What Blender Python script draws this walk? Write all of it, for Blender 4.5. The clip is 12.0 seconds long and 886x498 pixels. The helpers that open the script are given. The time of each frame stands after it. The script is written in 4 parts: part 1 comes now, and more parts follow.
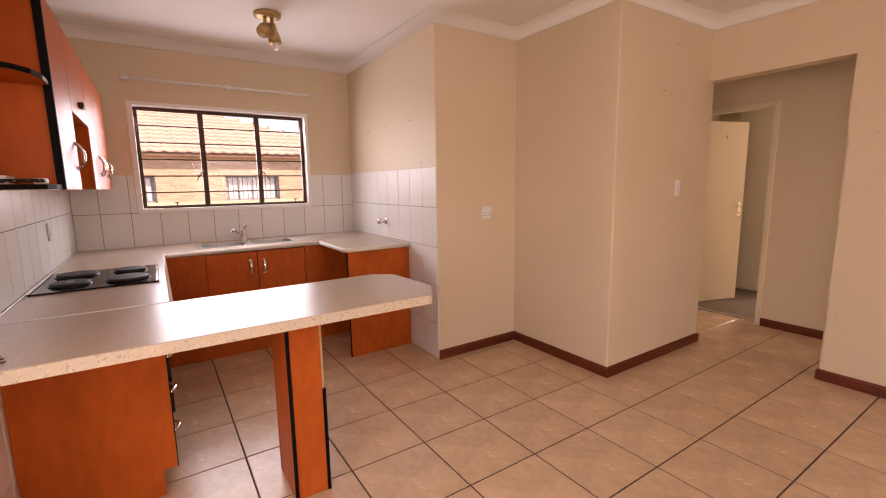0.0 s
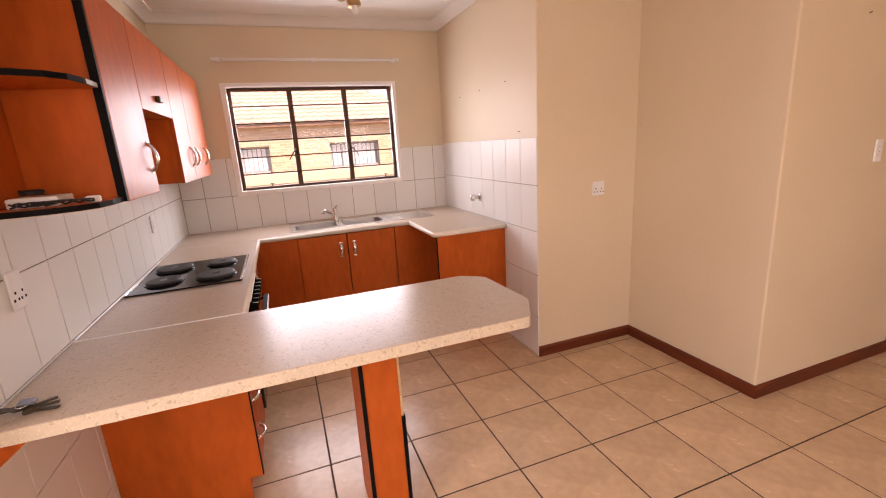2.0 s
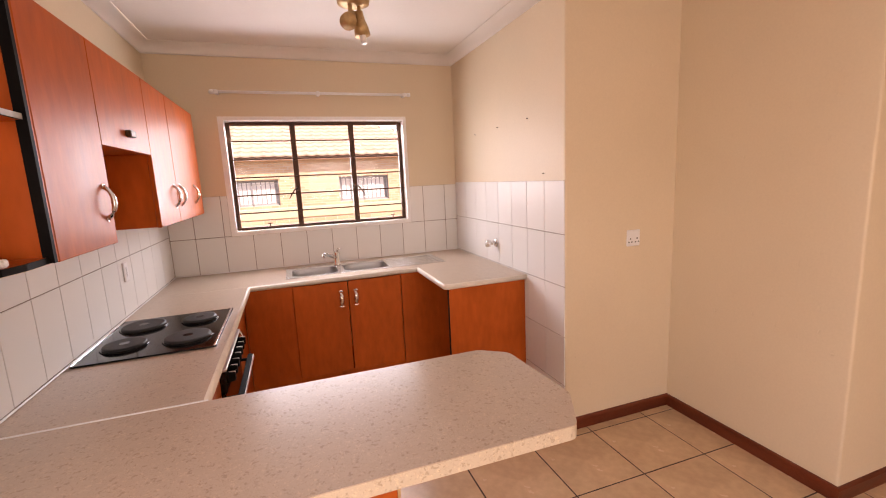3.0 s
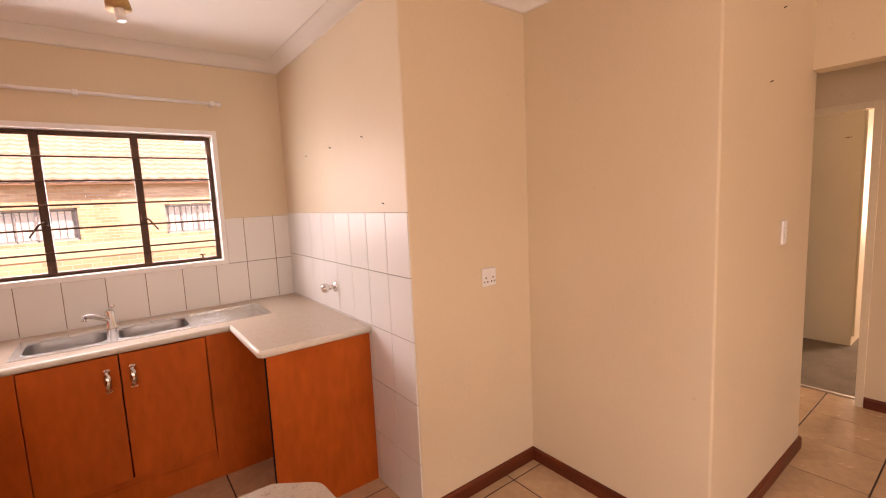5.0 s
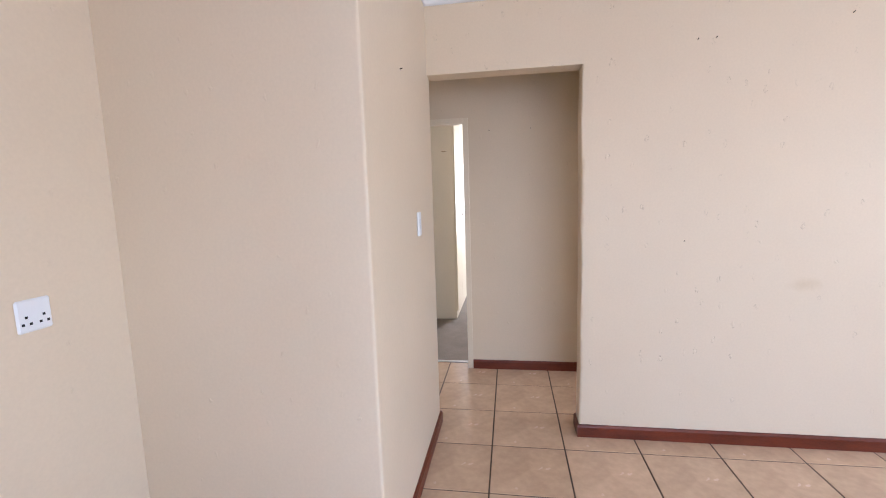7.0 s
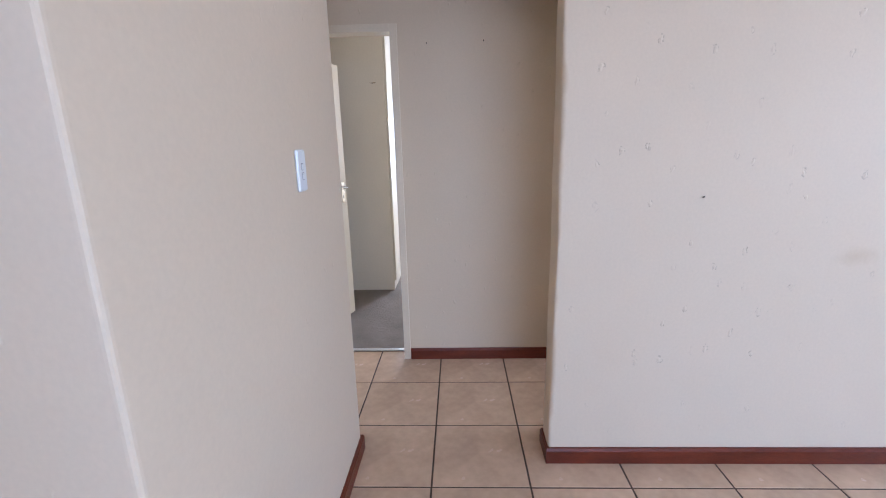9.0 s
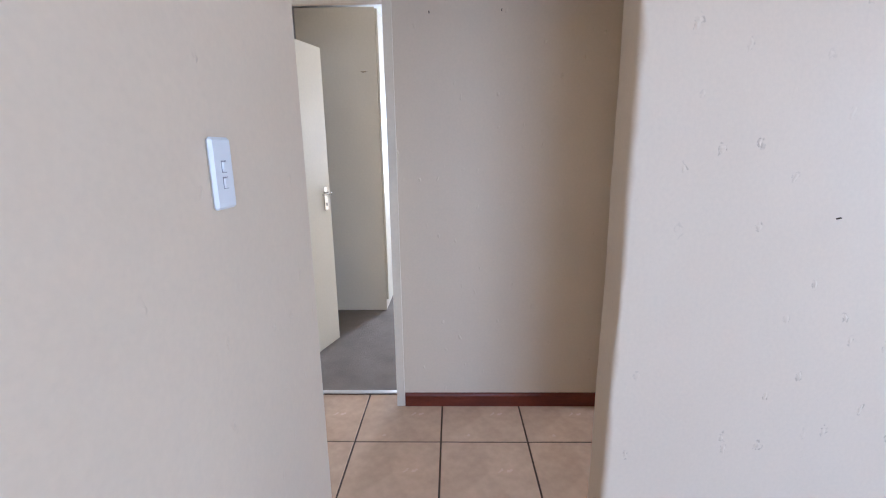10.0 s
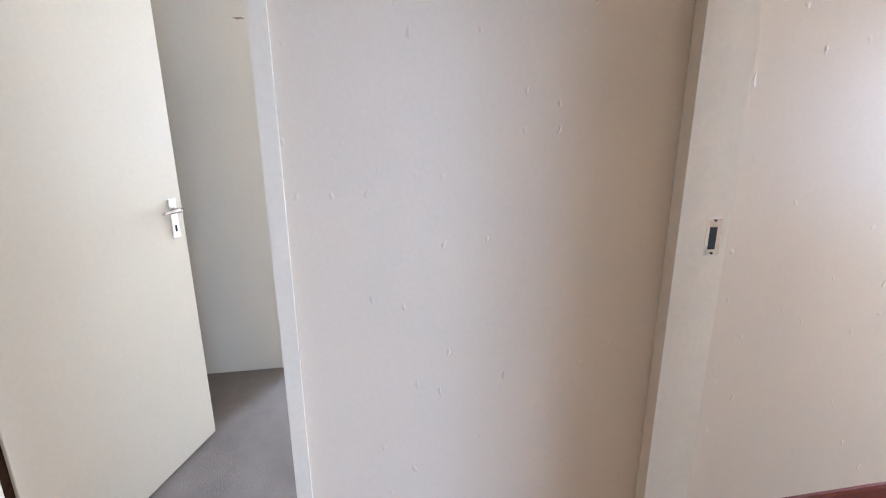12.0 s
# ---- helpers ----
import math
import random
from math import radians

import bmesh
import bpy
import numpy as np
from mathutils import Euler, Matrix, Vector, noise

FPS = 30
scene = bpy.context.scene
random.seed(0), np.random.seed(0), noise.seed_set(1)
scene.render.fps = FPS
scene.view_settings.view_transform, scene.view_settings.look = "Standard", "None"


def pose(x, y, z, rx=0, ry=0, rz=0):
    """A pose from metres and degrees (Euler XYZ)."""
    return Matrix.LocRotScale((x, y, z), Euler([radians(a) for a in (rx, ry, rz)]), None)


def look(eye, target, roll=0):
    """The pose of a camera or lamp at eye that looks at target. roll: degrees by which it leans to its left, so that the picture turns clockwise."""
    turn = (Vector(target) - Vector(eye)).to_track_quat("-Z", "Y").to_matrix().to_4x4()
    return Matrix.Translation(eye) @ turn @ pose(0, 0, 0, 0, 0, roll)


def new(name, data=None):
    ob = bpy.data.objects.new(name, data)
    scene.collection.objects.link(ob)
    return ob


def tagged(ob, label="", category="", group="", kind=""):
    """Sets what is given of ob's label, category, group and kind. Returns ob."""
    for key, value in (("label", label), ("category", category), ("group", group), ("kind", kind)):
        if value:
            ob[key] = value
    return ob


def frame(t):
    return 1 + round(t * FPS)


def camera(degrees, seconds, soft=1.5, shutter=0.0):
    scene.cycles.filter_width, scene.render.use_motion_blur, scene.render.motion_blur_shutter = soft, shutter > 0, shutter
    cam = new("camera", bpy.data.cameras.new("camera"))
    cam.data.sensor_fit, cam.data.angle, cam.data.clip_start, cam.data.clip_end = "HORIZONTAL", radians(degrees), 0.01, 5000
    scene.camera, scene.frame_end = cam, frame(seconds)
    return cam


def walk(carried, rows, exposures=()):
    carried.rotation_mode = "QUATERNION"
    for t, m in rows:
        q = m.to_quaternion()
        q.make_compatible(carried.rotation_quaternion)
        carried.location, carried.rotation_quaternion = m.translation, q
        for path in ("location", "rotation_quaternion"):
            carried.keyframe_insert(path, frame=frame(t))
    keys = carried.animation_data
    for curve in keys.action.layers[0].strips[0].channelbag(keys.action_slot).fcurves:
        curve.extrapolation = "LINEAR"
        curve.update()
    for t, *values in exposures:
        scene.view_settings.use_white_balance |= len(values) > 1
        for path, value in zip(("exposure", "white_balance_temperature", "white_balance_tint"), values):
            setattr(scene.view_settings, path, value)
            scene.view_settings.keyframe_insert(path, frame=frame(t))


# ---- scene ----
cam = camera(91.3, 12.0, soft=1.1)

PATH = [
    (0, (0.557, 0.328, 1.4), (1.647, 1.98, 1.105), -0.9),
    (0.5, (0.568, 0.282, 1.429), (1.404, 2.068, 1.099), -2.1),
    (0.8, (0.632, 0.276, 1.423), (1.337, 2.108, 1.042), -2.8),
    (1, (0.665, 0.313, 1.448), (1.34, 2.144, 1.011), -3.0),
    (1.5, (0.744, 0.498, 1.505), (1.383, 2.331, 1.025), -3.6),
    (2, (0.788, 0.679, 1.532), (1.448, 2.507, 1.059), -3.6),
    (2.5, (0.864, 0.865, 1.559), (1.5, 2.711, 1.129), -3.4),
    (2.7, (0.879, 0.936, 1.581), (1.509, 2.795, 1.199), -2.8),
    (4.3, (1.043, 1.393, 1.577), (1.849, 3.21, 1.363), -3.1),
    (4.5, (1.106, 1.411, 1.575), (1.998, 3.189, 1.366), -2.8),
    (4.6, (1.152, 1.423, 1.585), (2.089, 3.176, 1.367), -2.6),
    (5, (1.289, 1.461, 1.588), (2.485, 3.047, 1.358), -2.6),
    (5.5, (1.427, 1.564, 1.581), (2.955, 2.833, 1.342), -2.8),
    (6, (1.513, 1.65, 1.543), (3.252, 2.607, 1.294), -2.5),
    (6.5, (1.643, 1.669, 1.519), (3.535, 2.271, 1.283), -2.0),
    (7, (1.763, 1.692, 1.488), (3.724, 1.998, 1.241), -1.8),
    (7.2, (1.824, 1.693, 1.501), (3.787, 1.942, 1.204), -2.2),
    (8.8, (2.543, 1.658, 1.405), (4.488, 1.751, 0.948), -1.6),
    (9, (2.636, 1.679, 1.405), (4.581, 1.752, 0.945), -1.4),
    (9.5, (2.907, 1.723, 1.403), (4.855, 1.797, 0.955), -0.5),
    (10, (3.19, 1.748, 1.38), (5.14, 1.792, 0.934), -0.7),
    (10.5, (3.481, 1.745, 1.376), (5.428, 1.775, 0.921), -0.6),
    (11, (3.744, 1.795, 1.375), (5.69, 1.767, 0.916), 0.0),
    (11.5, (3.991, 1.824, 1.369), (5.924, 1.629, 0.895), -0.6),
    (12, (4.227, 1.808, 1.37), (6.142, 1.491, 0.886), -0.3),
]
walk(cam, [(t, look(eye, target, roll)) for t, eye, target, roll in PATH], exposures=[
    (0.0, 0.72, 8700, 39), (1.5, 1.00, 8600, 37), (2.7, 1.03, 8700, 37), (4.5, 1.06, 9700, 40), (5.5, 1.07, 9700, 39), (6.0, 1.44, 7950, 29),
    (6.5, 1.59, 5850, 15), (7.0, 1.57, 5120, 14), (9.0, 1.40, 4590, 13), (10.5, 1.71, 4430, 11), (11.2, 1.98, 4430, 11), (12.0, 2.14, 4340, 10)])

# ---- light ----
SUN_EL, SUN_AZ = radians(58), radians(150)      # azimuth clockwise from +y
world = bpy.data.worlds.new("sky")
scene.world = world
world.use_nodes = True
wn = world.node_tree.nodes
sky = wn.new("ShaderNodeTexSky")
sky.sky_type, sky.sun_disc, sky.sun_elevation, sky.sun_rotation = "NISHITA", False, SUN_EL, SUN_AZ
world.node_tree.links.new(sky.outputs[0], wn["Background"].inputs[0])
wn["Background"].inputs[1].default_value = 0.15
sun_data = bpy.data.lights.new("sun", "SUN")
sun_data.energy, sun_data.angle, sun_data.color = 4.4, radians(0.6), (1.0, 0.95, 0.87)
sun = new("sun", sun_data)
sd = Vector((math.sin(SUN_AZ) * math.cos(SUN_EL), math.cos(SUN_AZ) * math.cos(SUN_EL), math.sin(SUN_EL)))
sun.matrix_world = look(sd * 40, (0, 0, 0))


def window_light(name, eye, target, w, h, watts, color=(0.92, 0.96, 1.0)):
    """Skylight that comes in through an opening of w by h metres."""
    d = bpy.data.lights.new(name, "AREA")
    d.shape, d.size, d.size_y, d.energy, d.color = "RECTANGLE", w, h, watts, color
    ob = new(name, d)
    ob.matrix_world = look(eye, target)
    return ob


window_light("daylight_sliding_door", (-0.42, 0.55, 1.35), (1.2, 0.85, 0.0), 2.1, 1.5, 28)
window_light("daylight_south_window", (2.3, -3.0, 1.62), (2.2, -0.7, 0.2), 1.75, 1.1, 25, (0.90, 0.95, 1.0))
window_light("daylight_kitchen_window", (1.17, 5.06, 1.68), (1.2, 2.9, 0.65), 1.4, 0.8, 26, (0.66, 0.83, 1.0))
window_light("daylight_bedroom_window", (9.26, 1.2, 1.5), (6.5, 1.9, 0.3), 0.75, 1.2, 44, (1.0, 0.94, 0.85))
window_light("daylight_second_bedroom_window", (4.76, -2.86, 1.5), (4.6, -0.4, 0.1), 0.6, 1.2, 33, (1.0, 0.97, 0.92))

# ---- materials ----


def mat(name, color, rough=0.5, metal=0.0, var=0.12, scale=3.0, fine=60.0, bump=0.0, bump_scale=40.0, stretch=(1, 1, 1),
        rand=0.0, tint=None, spec=0.5, coat=0.0):
    """A painted or natural surface: colour that drifts at two scales, roughness that follows it, fine relief."""
    m = bpy.data.materials.new(name)
    m.use_nodes = True
    t = m.node_tree
    n, L = t.nodes, t.links.new
    b = n["Principled BSDF"]
    co = n.new("ShaderNodeTexCoord")
    mp = n.new("ShaderNodeMapping")
    mp.inputs["Scale"].default_value = stretch
    L(co.outputs["Object"], mp.inputs[0])
    src = mp.outputs[0]
    big = n.new("ShaderNodeTexNoise")
    big.inputs["Scale"].default_value, big.inputs["Detail"].default_value = scale, 5
    small = n.new("ShaderNodeTexNoise")
    small.inputs["Scale"].default_value, small.inputs["Detail"].default_value = fine, 3
    L(src, big.inputs[0]), L(src, small.inputs[0])
    mix = n.new("ShaderNodeMath")
    mix.operation = "MULTIPLY_ADD"
    mix.inputs[1].default_value = 0.4
    L(small.outputs[0], mix.inputs[0])
    add = n.new("ShaderNodeMath")
    add.operation = "MULTIPLY"
    add.inputs[1].default_value = 0.6
    L(big.outputs[0], add.inputs[0]), L(add.outputs[0], mix.inputs[2])
    value = mix.outputs[0]
    if rand:
        info = n.new("ShaderNodeObjectInfo")
        r = n.new("ShaderNodeMath")
        r.operation = "MULTIPLY_ADD"
        r.inputs[1].default_value = rand
        L(info.outputs["Random"], r.inputs[0])
        sub = n.new("ShaderNodeMath")
        sub.operation = "ADD"
        sub.inputs[1].default_value = -rand / 2
        L(value, r.inputs[2]), L(r.outputs[0], sub.inputs[0])
        value = sub.outputs[0]
    ramp = n.new("ShaderNodeValToRGB")
    lo = tint or tuple(c * (1 - 1.6 * var) for c in color)
    hi = tuple(min(1, c * (1 + 0.9 * var)) for c in color)
    ramp.color_ramp.elements[0].position, ramp.color_ramp.elements[0].color = 0.3, (*lo, 1)
    ramp.color_ramp.elements[1].position, ramp.color_ramp.elements[1].color = 0.7, (*hi, 1)
    L(value, ramp.inputs[0]), L(ramp.outputs[0], b.inputs["Base Color"])
    rr = n.new("ShaderNodeMapRange")
    rr.inputs["To Min"].default_value, rr.inputs["To Max"].default_value = max(0.03, rough * 0.8), min(1, rough * 1.25)
    L(big.outputs[0], rr.inputs[0]), L(rr.outputs[0], b.inputs["Roughness"])
    b.inputs["Metallic"].default_value, b.inputs["Specular IOR Level"].default_value = metal, spec
    b.inputs["Coat Weight"].default_value = coat
    b.inputs["Coat Roughness"].default_value = 0.15
    if bump:
        bt = n.new("ShaderNodeTexNoise")
        bt.inputs["Scale"].default_value, bt.inputs["Detail"].default_value = bump_scale, 4
        L(src, bt.inputs[0])
        bp = n.new("ShaderNodeBump")
        bp.inputs["Strength"].default_value, bp.inputs["Distance"].default_value = bump, 0.01
        L(bt.outputs[0], bp.inputs["Height"]), L(bp.outputs[0], b.inputs["Normal"])
    return m


def plaster(name, color, chips=1.6, var=0.035, grey=1.0, sparse=0.40):
    """Painted plaster with brush texture, shallow waves, drips and small pimples and chips."""
    m = mat(name, color, rough=0.48, var=var, scale=1.3, fine=90, spec=0.35)
    t = m.node_tree
    n, L = t.nodes, t.links.new
    b = n["Principled BSDF"]
    co = n["Texture Coordinate"].outputs["Object"]
    waves = n.new("ShaderNodeTexNoise")
    waves.inputs["Scale"].default_value, waves.inputs["Detail"].default_value = 6, 3
    grain = n.new("ShaderNodeTexNoise")
    grain.inputs["Scale"].default_value, grain.inputs["Detail"].default_value = 160, 3
    L(co, waves.inputs[0]), L(co, grain.inputs[0])
    mp = n.new("ShaderNodeMapping")
    mp.inputs["Scale"].default_value = (13, 13, 7)
    L(co, mp.inputs[0])
    warp = n.new("ShaderNodeTexNoise")
    warp.inputs["Scale"].default_value = 30
    L(co, warp.inputs[0])
    wm = n.new("ShaderNodeMixRGB")
    wm.inputs[0].default_value = 0.22
    L(mp.outputs[0], wm.inputs[1]), L(warp.outputs[1], wm.inputs[2])
    vor = n.new("ShaderNodeTexVoronoi")
    vor.inputs["Scale"].default_value = 1.0
    vor.voronoi_dimensions = "2D"
    sep, face = n.new("ShaderNodeSeparateXYZ"), n.new("ShaderNodeCombineXYZ")
    along = n.new("ShaderNodeMath")
    L(wm.outputs[0], sep.inputs[0]), L(sep.outputs["X"], along.inputs[0]), L(sep.outputs["Y"], along.inputs[1])
    L(along.outputs[0], face.inputs["X"]), L(sep.outputs["Z"], face.inputs["Y"])
    L(face.outputs[0], vor.inputs[0])
    dot = n.new("ShaderNodeMapRange")
    dot.inputs["From Min"].default_value, dot.inputs["From Max"].default_value = 0.02, 0.065
    dot.inputs["To Min"].default_value, dot.inputs["To Max"].default_value = 1.0, 0.0
    L(vor.outputs["Distance"], dot.inputs[0])
    patch = n.new("ShaderNodeTexNoise")
    patch.inputs["Scale"].default_value = 1.7
    L(co, patch.inputs[0])
    gate = n.new("ShaderNodeMapRange")
    gate.inputs["From Min"].default_value, gate.inputs["From Max"].default_value = sparse, sparse + 0.12
    L(patch.outputs[0], gate.inputs[0])
    chip = n.new("ShaderNodeMath")
    chip.operation = "MULTIPLY"
    some = n.new("ShaderNodeSeparateColor")
    L(vor.outputs["Color"], some.inputs[0])
    few = n.new("ShaderNodeMapRange")
    few.inputs["From Min"].default_value, few.inputs["From Max"].default_value = 0.30, 0.75
    L(some.outputs[0], few.inputs[0])
    picked = n.new("ShaderNodeMath")
    picked.operation = "MULTIPLY"
    L(few.outputs[0], picked.inputs[0]), L(gate.outputs[0], picked.inputs[1])
    L(dot.outputs[0], chip.inputs[0]), L(picked.outputs[0], chip.inputs[1])
    h1 = n.new("ShaderNodeMath")
    h1.operation = "MULTIPLY_ADD"
    h1.inputs[1].default_value = 0.05
    soft_w = n.new("ShaderNodeMath")
    soft_w.operation = "MULTIPLY"
    soft_w.inputs[1].default_value = 0.5
    L(waves.outputs[0], soft_w.inputs[0]), L(grain.outputs[0], h1.inputs[0]), L(soft_w.outputs[0], h1.inputs[2])
    chip_shade = n.new("ShaderNodeMixRGB")
    chip_shade.blend_type = "MULTIPLY"
    chip_shade.inputs[2].default_value = (0.50, 0.46, 0.42, 1)
    paint = n["Color Ramp"].outputs[0]
    # chipped rims: broken crescents round each flake, their small shadows put into the colour
    rim0, rim1, rim2, nick, nick_on, rim3 = (n.new("ShaderNode" + k) for k in ("Math", "Math", "MapRange", "TexNoise", "MapRange", "Math"))
    rim0.operation, rim1.operation, rim3.operation = "SUBTRACT", "ABSOLUTE", "MULTIPLY"
    rim0.inputs[1].default_value = 0.085
    rim2.inputs["From Min"].default_value, rim2.inputs["From Max"].default_value = 0.008, 0.03
    rim2.inputs["To Min"].default_value, rim2.inputs["To Max"].default_value = 1.0, 0.0
    nick.inputs["Scale"].default_value = 70
    nick_on.inputs["From Min"].default_value, nick_on.inputs["From Max"].default_value = 0.50, 0.62
    L(vor.outputs["Distance"], rim0.inputs[0]), L(rim0.outputs[0], rim1.inputs[0]), L(rim1.outputs[0], rim2.inputs[0])
    L(co, nick.inputs[0]), L(nick.outputs[0], nick_on.inputs[0])
    L(rim2.outputs[0], rim3.inputs[0]), L(nick_on.outputs[0], rim3.inputs[1])
    flake = n.new("ShaderNodeMath")
    flake.operation = "MULTIPLY"
    L(rim3.outputs[0], flake.inputs[0]), L(picked.outputs[0], flake.inputs[1])
    chip_shade_on = n.new("ShaderNodeMath")
    chip_shade_on.operation = "MULTIPLY"
    chip_shade_on.inputs[1].default_value = min(1.0, chips) * grey
    L(flake.outputs[0], chip_shade_on.inputs[0]), L(chip_shade_on.outputs[0], chip_shade.inputs[0]), L(paint, chip_shade.inputs[1]), L(chip_shade.outputs[0], b.inputs["Base Color"])
    h2 = n.new("ShaderNodeMath")
    h2.operation = "MULTIPLY_ADD"
    h2.inputs[1].default_value = chips
    L(chip.outputs[0], h2.inputs[0]), L(h1.outputs[0], h2.inputs[2])
    bp = n.new("ShaderNodeBump")
    bp.inputs["Strength"].default_value, bp.inputs["Distance"].default_value = 0.7, 0.005
    L(h2.outputs[0], bp.inputs["Height"]), L(bp.outputs[0], b.inputs["Normal"])
    return m


def speckled(name, color, rough, spec=0.5, bold=1.0):
    """Laminate printed with small dark and pale flecks over soft clouds."""
    m = mat(name, color, rough, var=0.03, scale=20, fine=130, spec=spec)
    n, L = m.node_tree.nodes, m.node_tree.links.new
    n["Map Range"].inputs["To Min"].default_value, n["Map Range"].inputs["To Max"].default_value = rough * 0.97, rough * 1.03
    co, last = n["Texture Coordinate"].outputs["Object"], n["Color Ramp"].outputs[0]
    for scale, lo, tint, amount in ((85, 0.74, (0.60, 0.52, 0.46), 0.6), (120, 0.70, (1.3, 1.28, 1.22), 0.6), (200, 0.66, (0.70, 0.61, 0.54), 0.6)):
        warp, add, vor, sep, gate, near, both, mx = (n.new("ShaderNode" + k) for k in (
            "TexNoise", "MixRGB", "TexVoronoi", "SeparateColor", "MapRange", "MapRange", "Math", "MixRGB"))
        warp.inputs["Scale"].default_value, add.inputs[0].default_value = scale * 0.8, 0.03
        vor.inputs["Scale"].default_value = scale
        gate.inputs["From Min"].default_value, gate.inputs["From Max"].default_value = lo, lo + 0.05
        gate.inputs["To Max"].default_value = amount * bold
        near.inputs["From Min"].default_value, near.inputs["From Max"].default_value = 0.30, 0.50
        near.inputs["To Min"].default_value, near.inputs["To Max"].default_value = 1.0, 0.0
        both.operation, mx.blend_type = "MULTIPLY", "MULTIPLY"
        mx.inputs[2].default_value = (*tint, 1)
        L(co, warp.inputs[0]), L(co, add.inputs[1]), L(warp.outputs[1], add.inputs[2]), L(add.outputs[0], vor.inputs[0])
        L(vor.outputs["Color"], sep.inputs[0]), L(sep.outputs[0], gate.inputs[0]), L(vor.outputs["Distance"], near.inputs[0])
        L(gate.outputs[0], both.inputs[0]), L(near.outputs[0], both.inputs[1]), L(both.outputs[0], mx.inputs[0]), L(last, mx.inputs[1])
        last = mx.outputs[0]
    L(last, n["Principled BSDF"].inputs["Base Color"])
    return m


def plain(name, color, rough=0.5, metal=0.0):
    m = bpy.data.materials.new(name)
    m.use_nodes = True
    b = m.node_tree.nodes["Principled BSDF"]
    b.inputs["Base Color"].default_value = (*color, 1)
    b.inputs["Roughness"].default_value, b.inputs["Metallic"].default_value = rough, metal
    return m


def glazed(name, a, b2, rough, spec=0.5):
    """A glazed tile: plain glaze that differs a little from tile to tile."""
    m = plain(name, a, rough)
    n, L = m.node_tree.nodes, m.node_tree.links.new
    n["Principled BSDF"].inputs["Specular IOR Level"].default_value = spec
    info, mx = n.new("ShaderNodeObjectInfo"), n.new("ShaderNodeMixRGB")
    mx.inputs[1].default_value, mx.inputs[2].default_value = (*a, 1), (*b2, 1)
    L(info.outputs["Random"], mx.inputs[0]), L(mx.outputs[0], n["Principled BSDF"].inputs["Base Color"])
    return m


def glass_mat():
    m = bpy.data.materials.new("clear glass")
    m.use_nodes = True
    n, L = m.node_tree.nodes, m.node_tree.links.new
    n.remove(n["Principled BSDF"])
    tr, gl, fr, mx = (n.new("ShaderNode" + k) for k in ("BsdfTransparent", "BsdfGlossy", "Fresnel", "MixShader"))
    gl.inputs["Roughness"].default_value = 0.02
    fr.inputs["IOR"].default_value = 1.22
    L(fr.outputs[0], mx.inputs[0]), L(tr.outputs[0], mx.inputs[1]), L(gl.outputs[0], mx.inputs[2])
    L(mx.outputs[0], n["Material Output"].inputs[0])
    return m


def brick_mat():
    m = bpy.data.materials.new("yellow face brick")
    m.use_nodes = True
    n, L = m.node_tree.nodes, m.node_tree.links.new
    b = n["Principled BSDF"]
    co, mp, br = n.new("ShaderNodeTexCoord"), n.new("ShaderNodeMapping"), n.new("ShaderNodeTexBrick")
    mp.inputs["Rotation"].default_value = (radians(90), 0, 0)
    L(co.outputs["Object"], mp.inputs[0]), L(mp.outputs[0], br.inputs[0])
    br.inputs["Color1"].default_value, br.inputs["Color2"].default_value = (0.70, 0.50, 0.34, 1), (0.58, 0.37, 0.24, 1)
    br.inputs["Mortar"].default_value = (0.6, 0.56, 0.5, 1)
    br.inputs["Scale"].default_value, br.inputs["Brick Width"].default_value, br.inputs["Row Height"].default_value = 1, 0.23, 0.075
    br.inputs["Mortar Size"].default_value = 0.006
    L(br.outputs[0], b.inputs["Base Color"])
    b.inputs["Roughness"].default_value = 0.85
    bp = n.new("ShaderNodeBump")
    bp.inputs["Distance"].default_value, bp.inputs["Strength"].default_value = 0.01, 0.6
    bp.invert = True
    L(br.outputs["Fac"], bp.inputs["Height"]), L(bp.outputs[0], b.inputs["Normal"])
    return m


WALL = plaster("cream wall paint", (0.71, 0.59, 0.43), chips=0.0)
EASTW = plaster("cream wall paint with faint pimples", (0.71, 0.59, 0.43), chips=0.55, grey=0.15, sparse=0.46)
WORN = plaster("cream wall paint, chipped", (0.71, 0.59, 0.43), chips=0.5, grey=1.1, sparse=0.37)


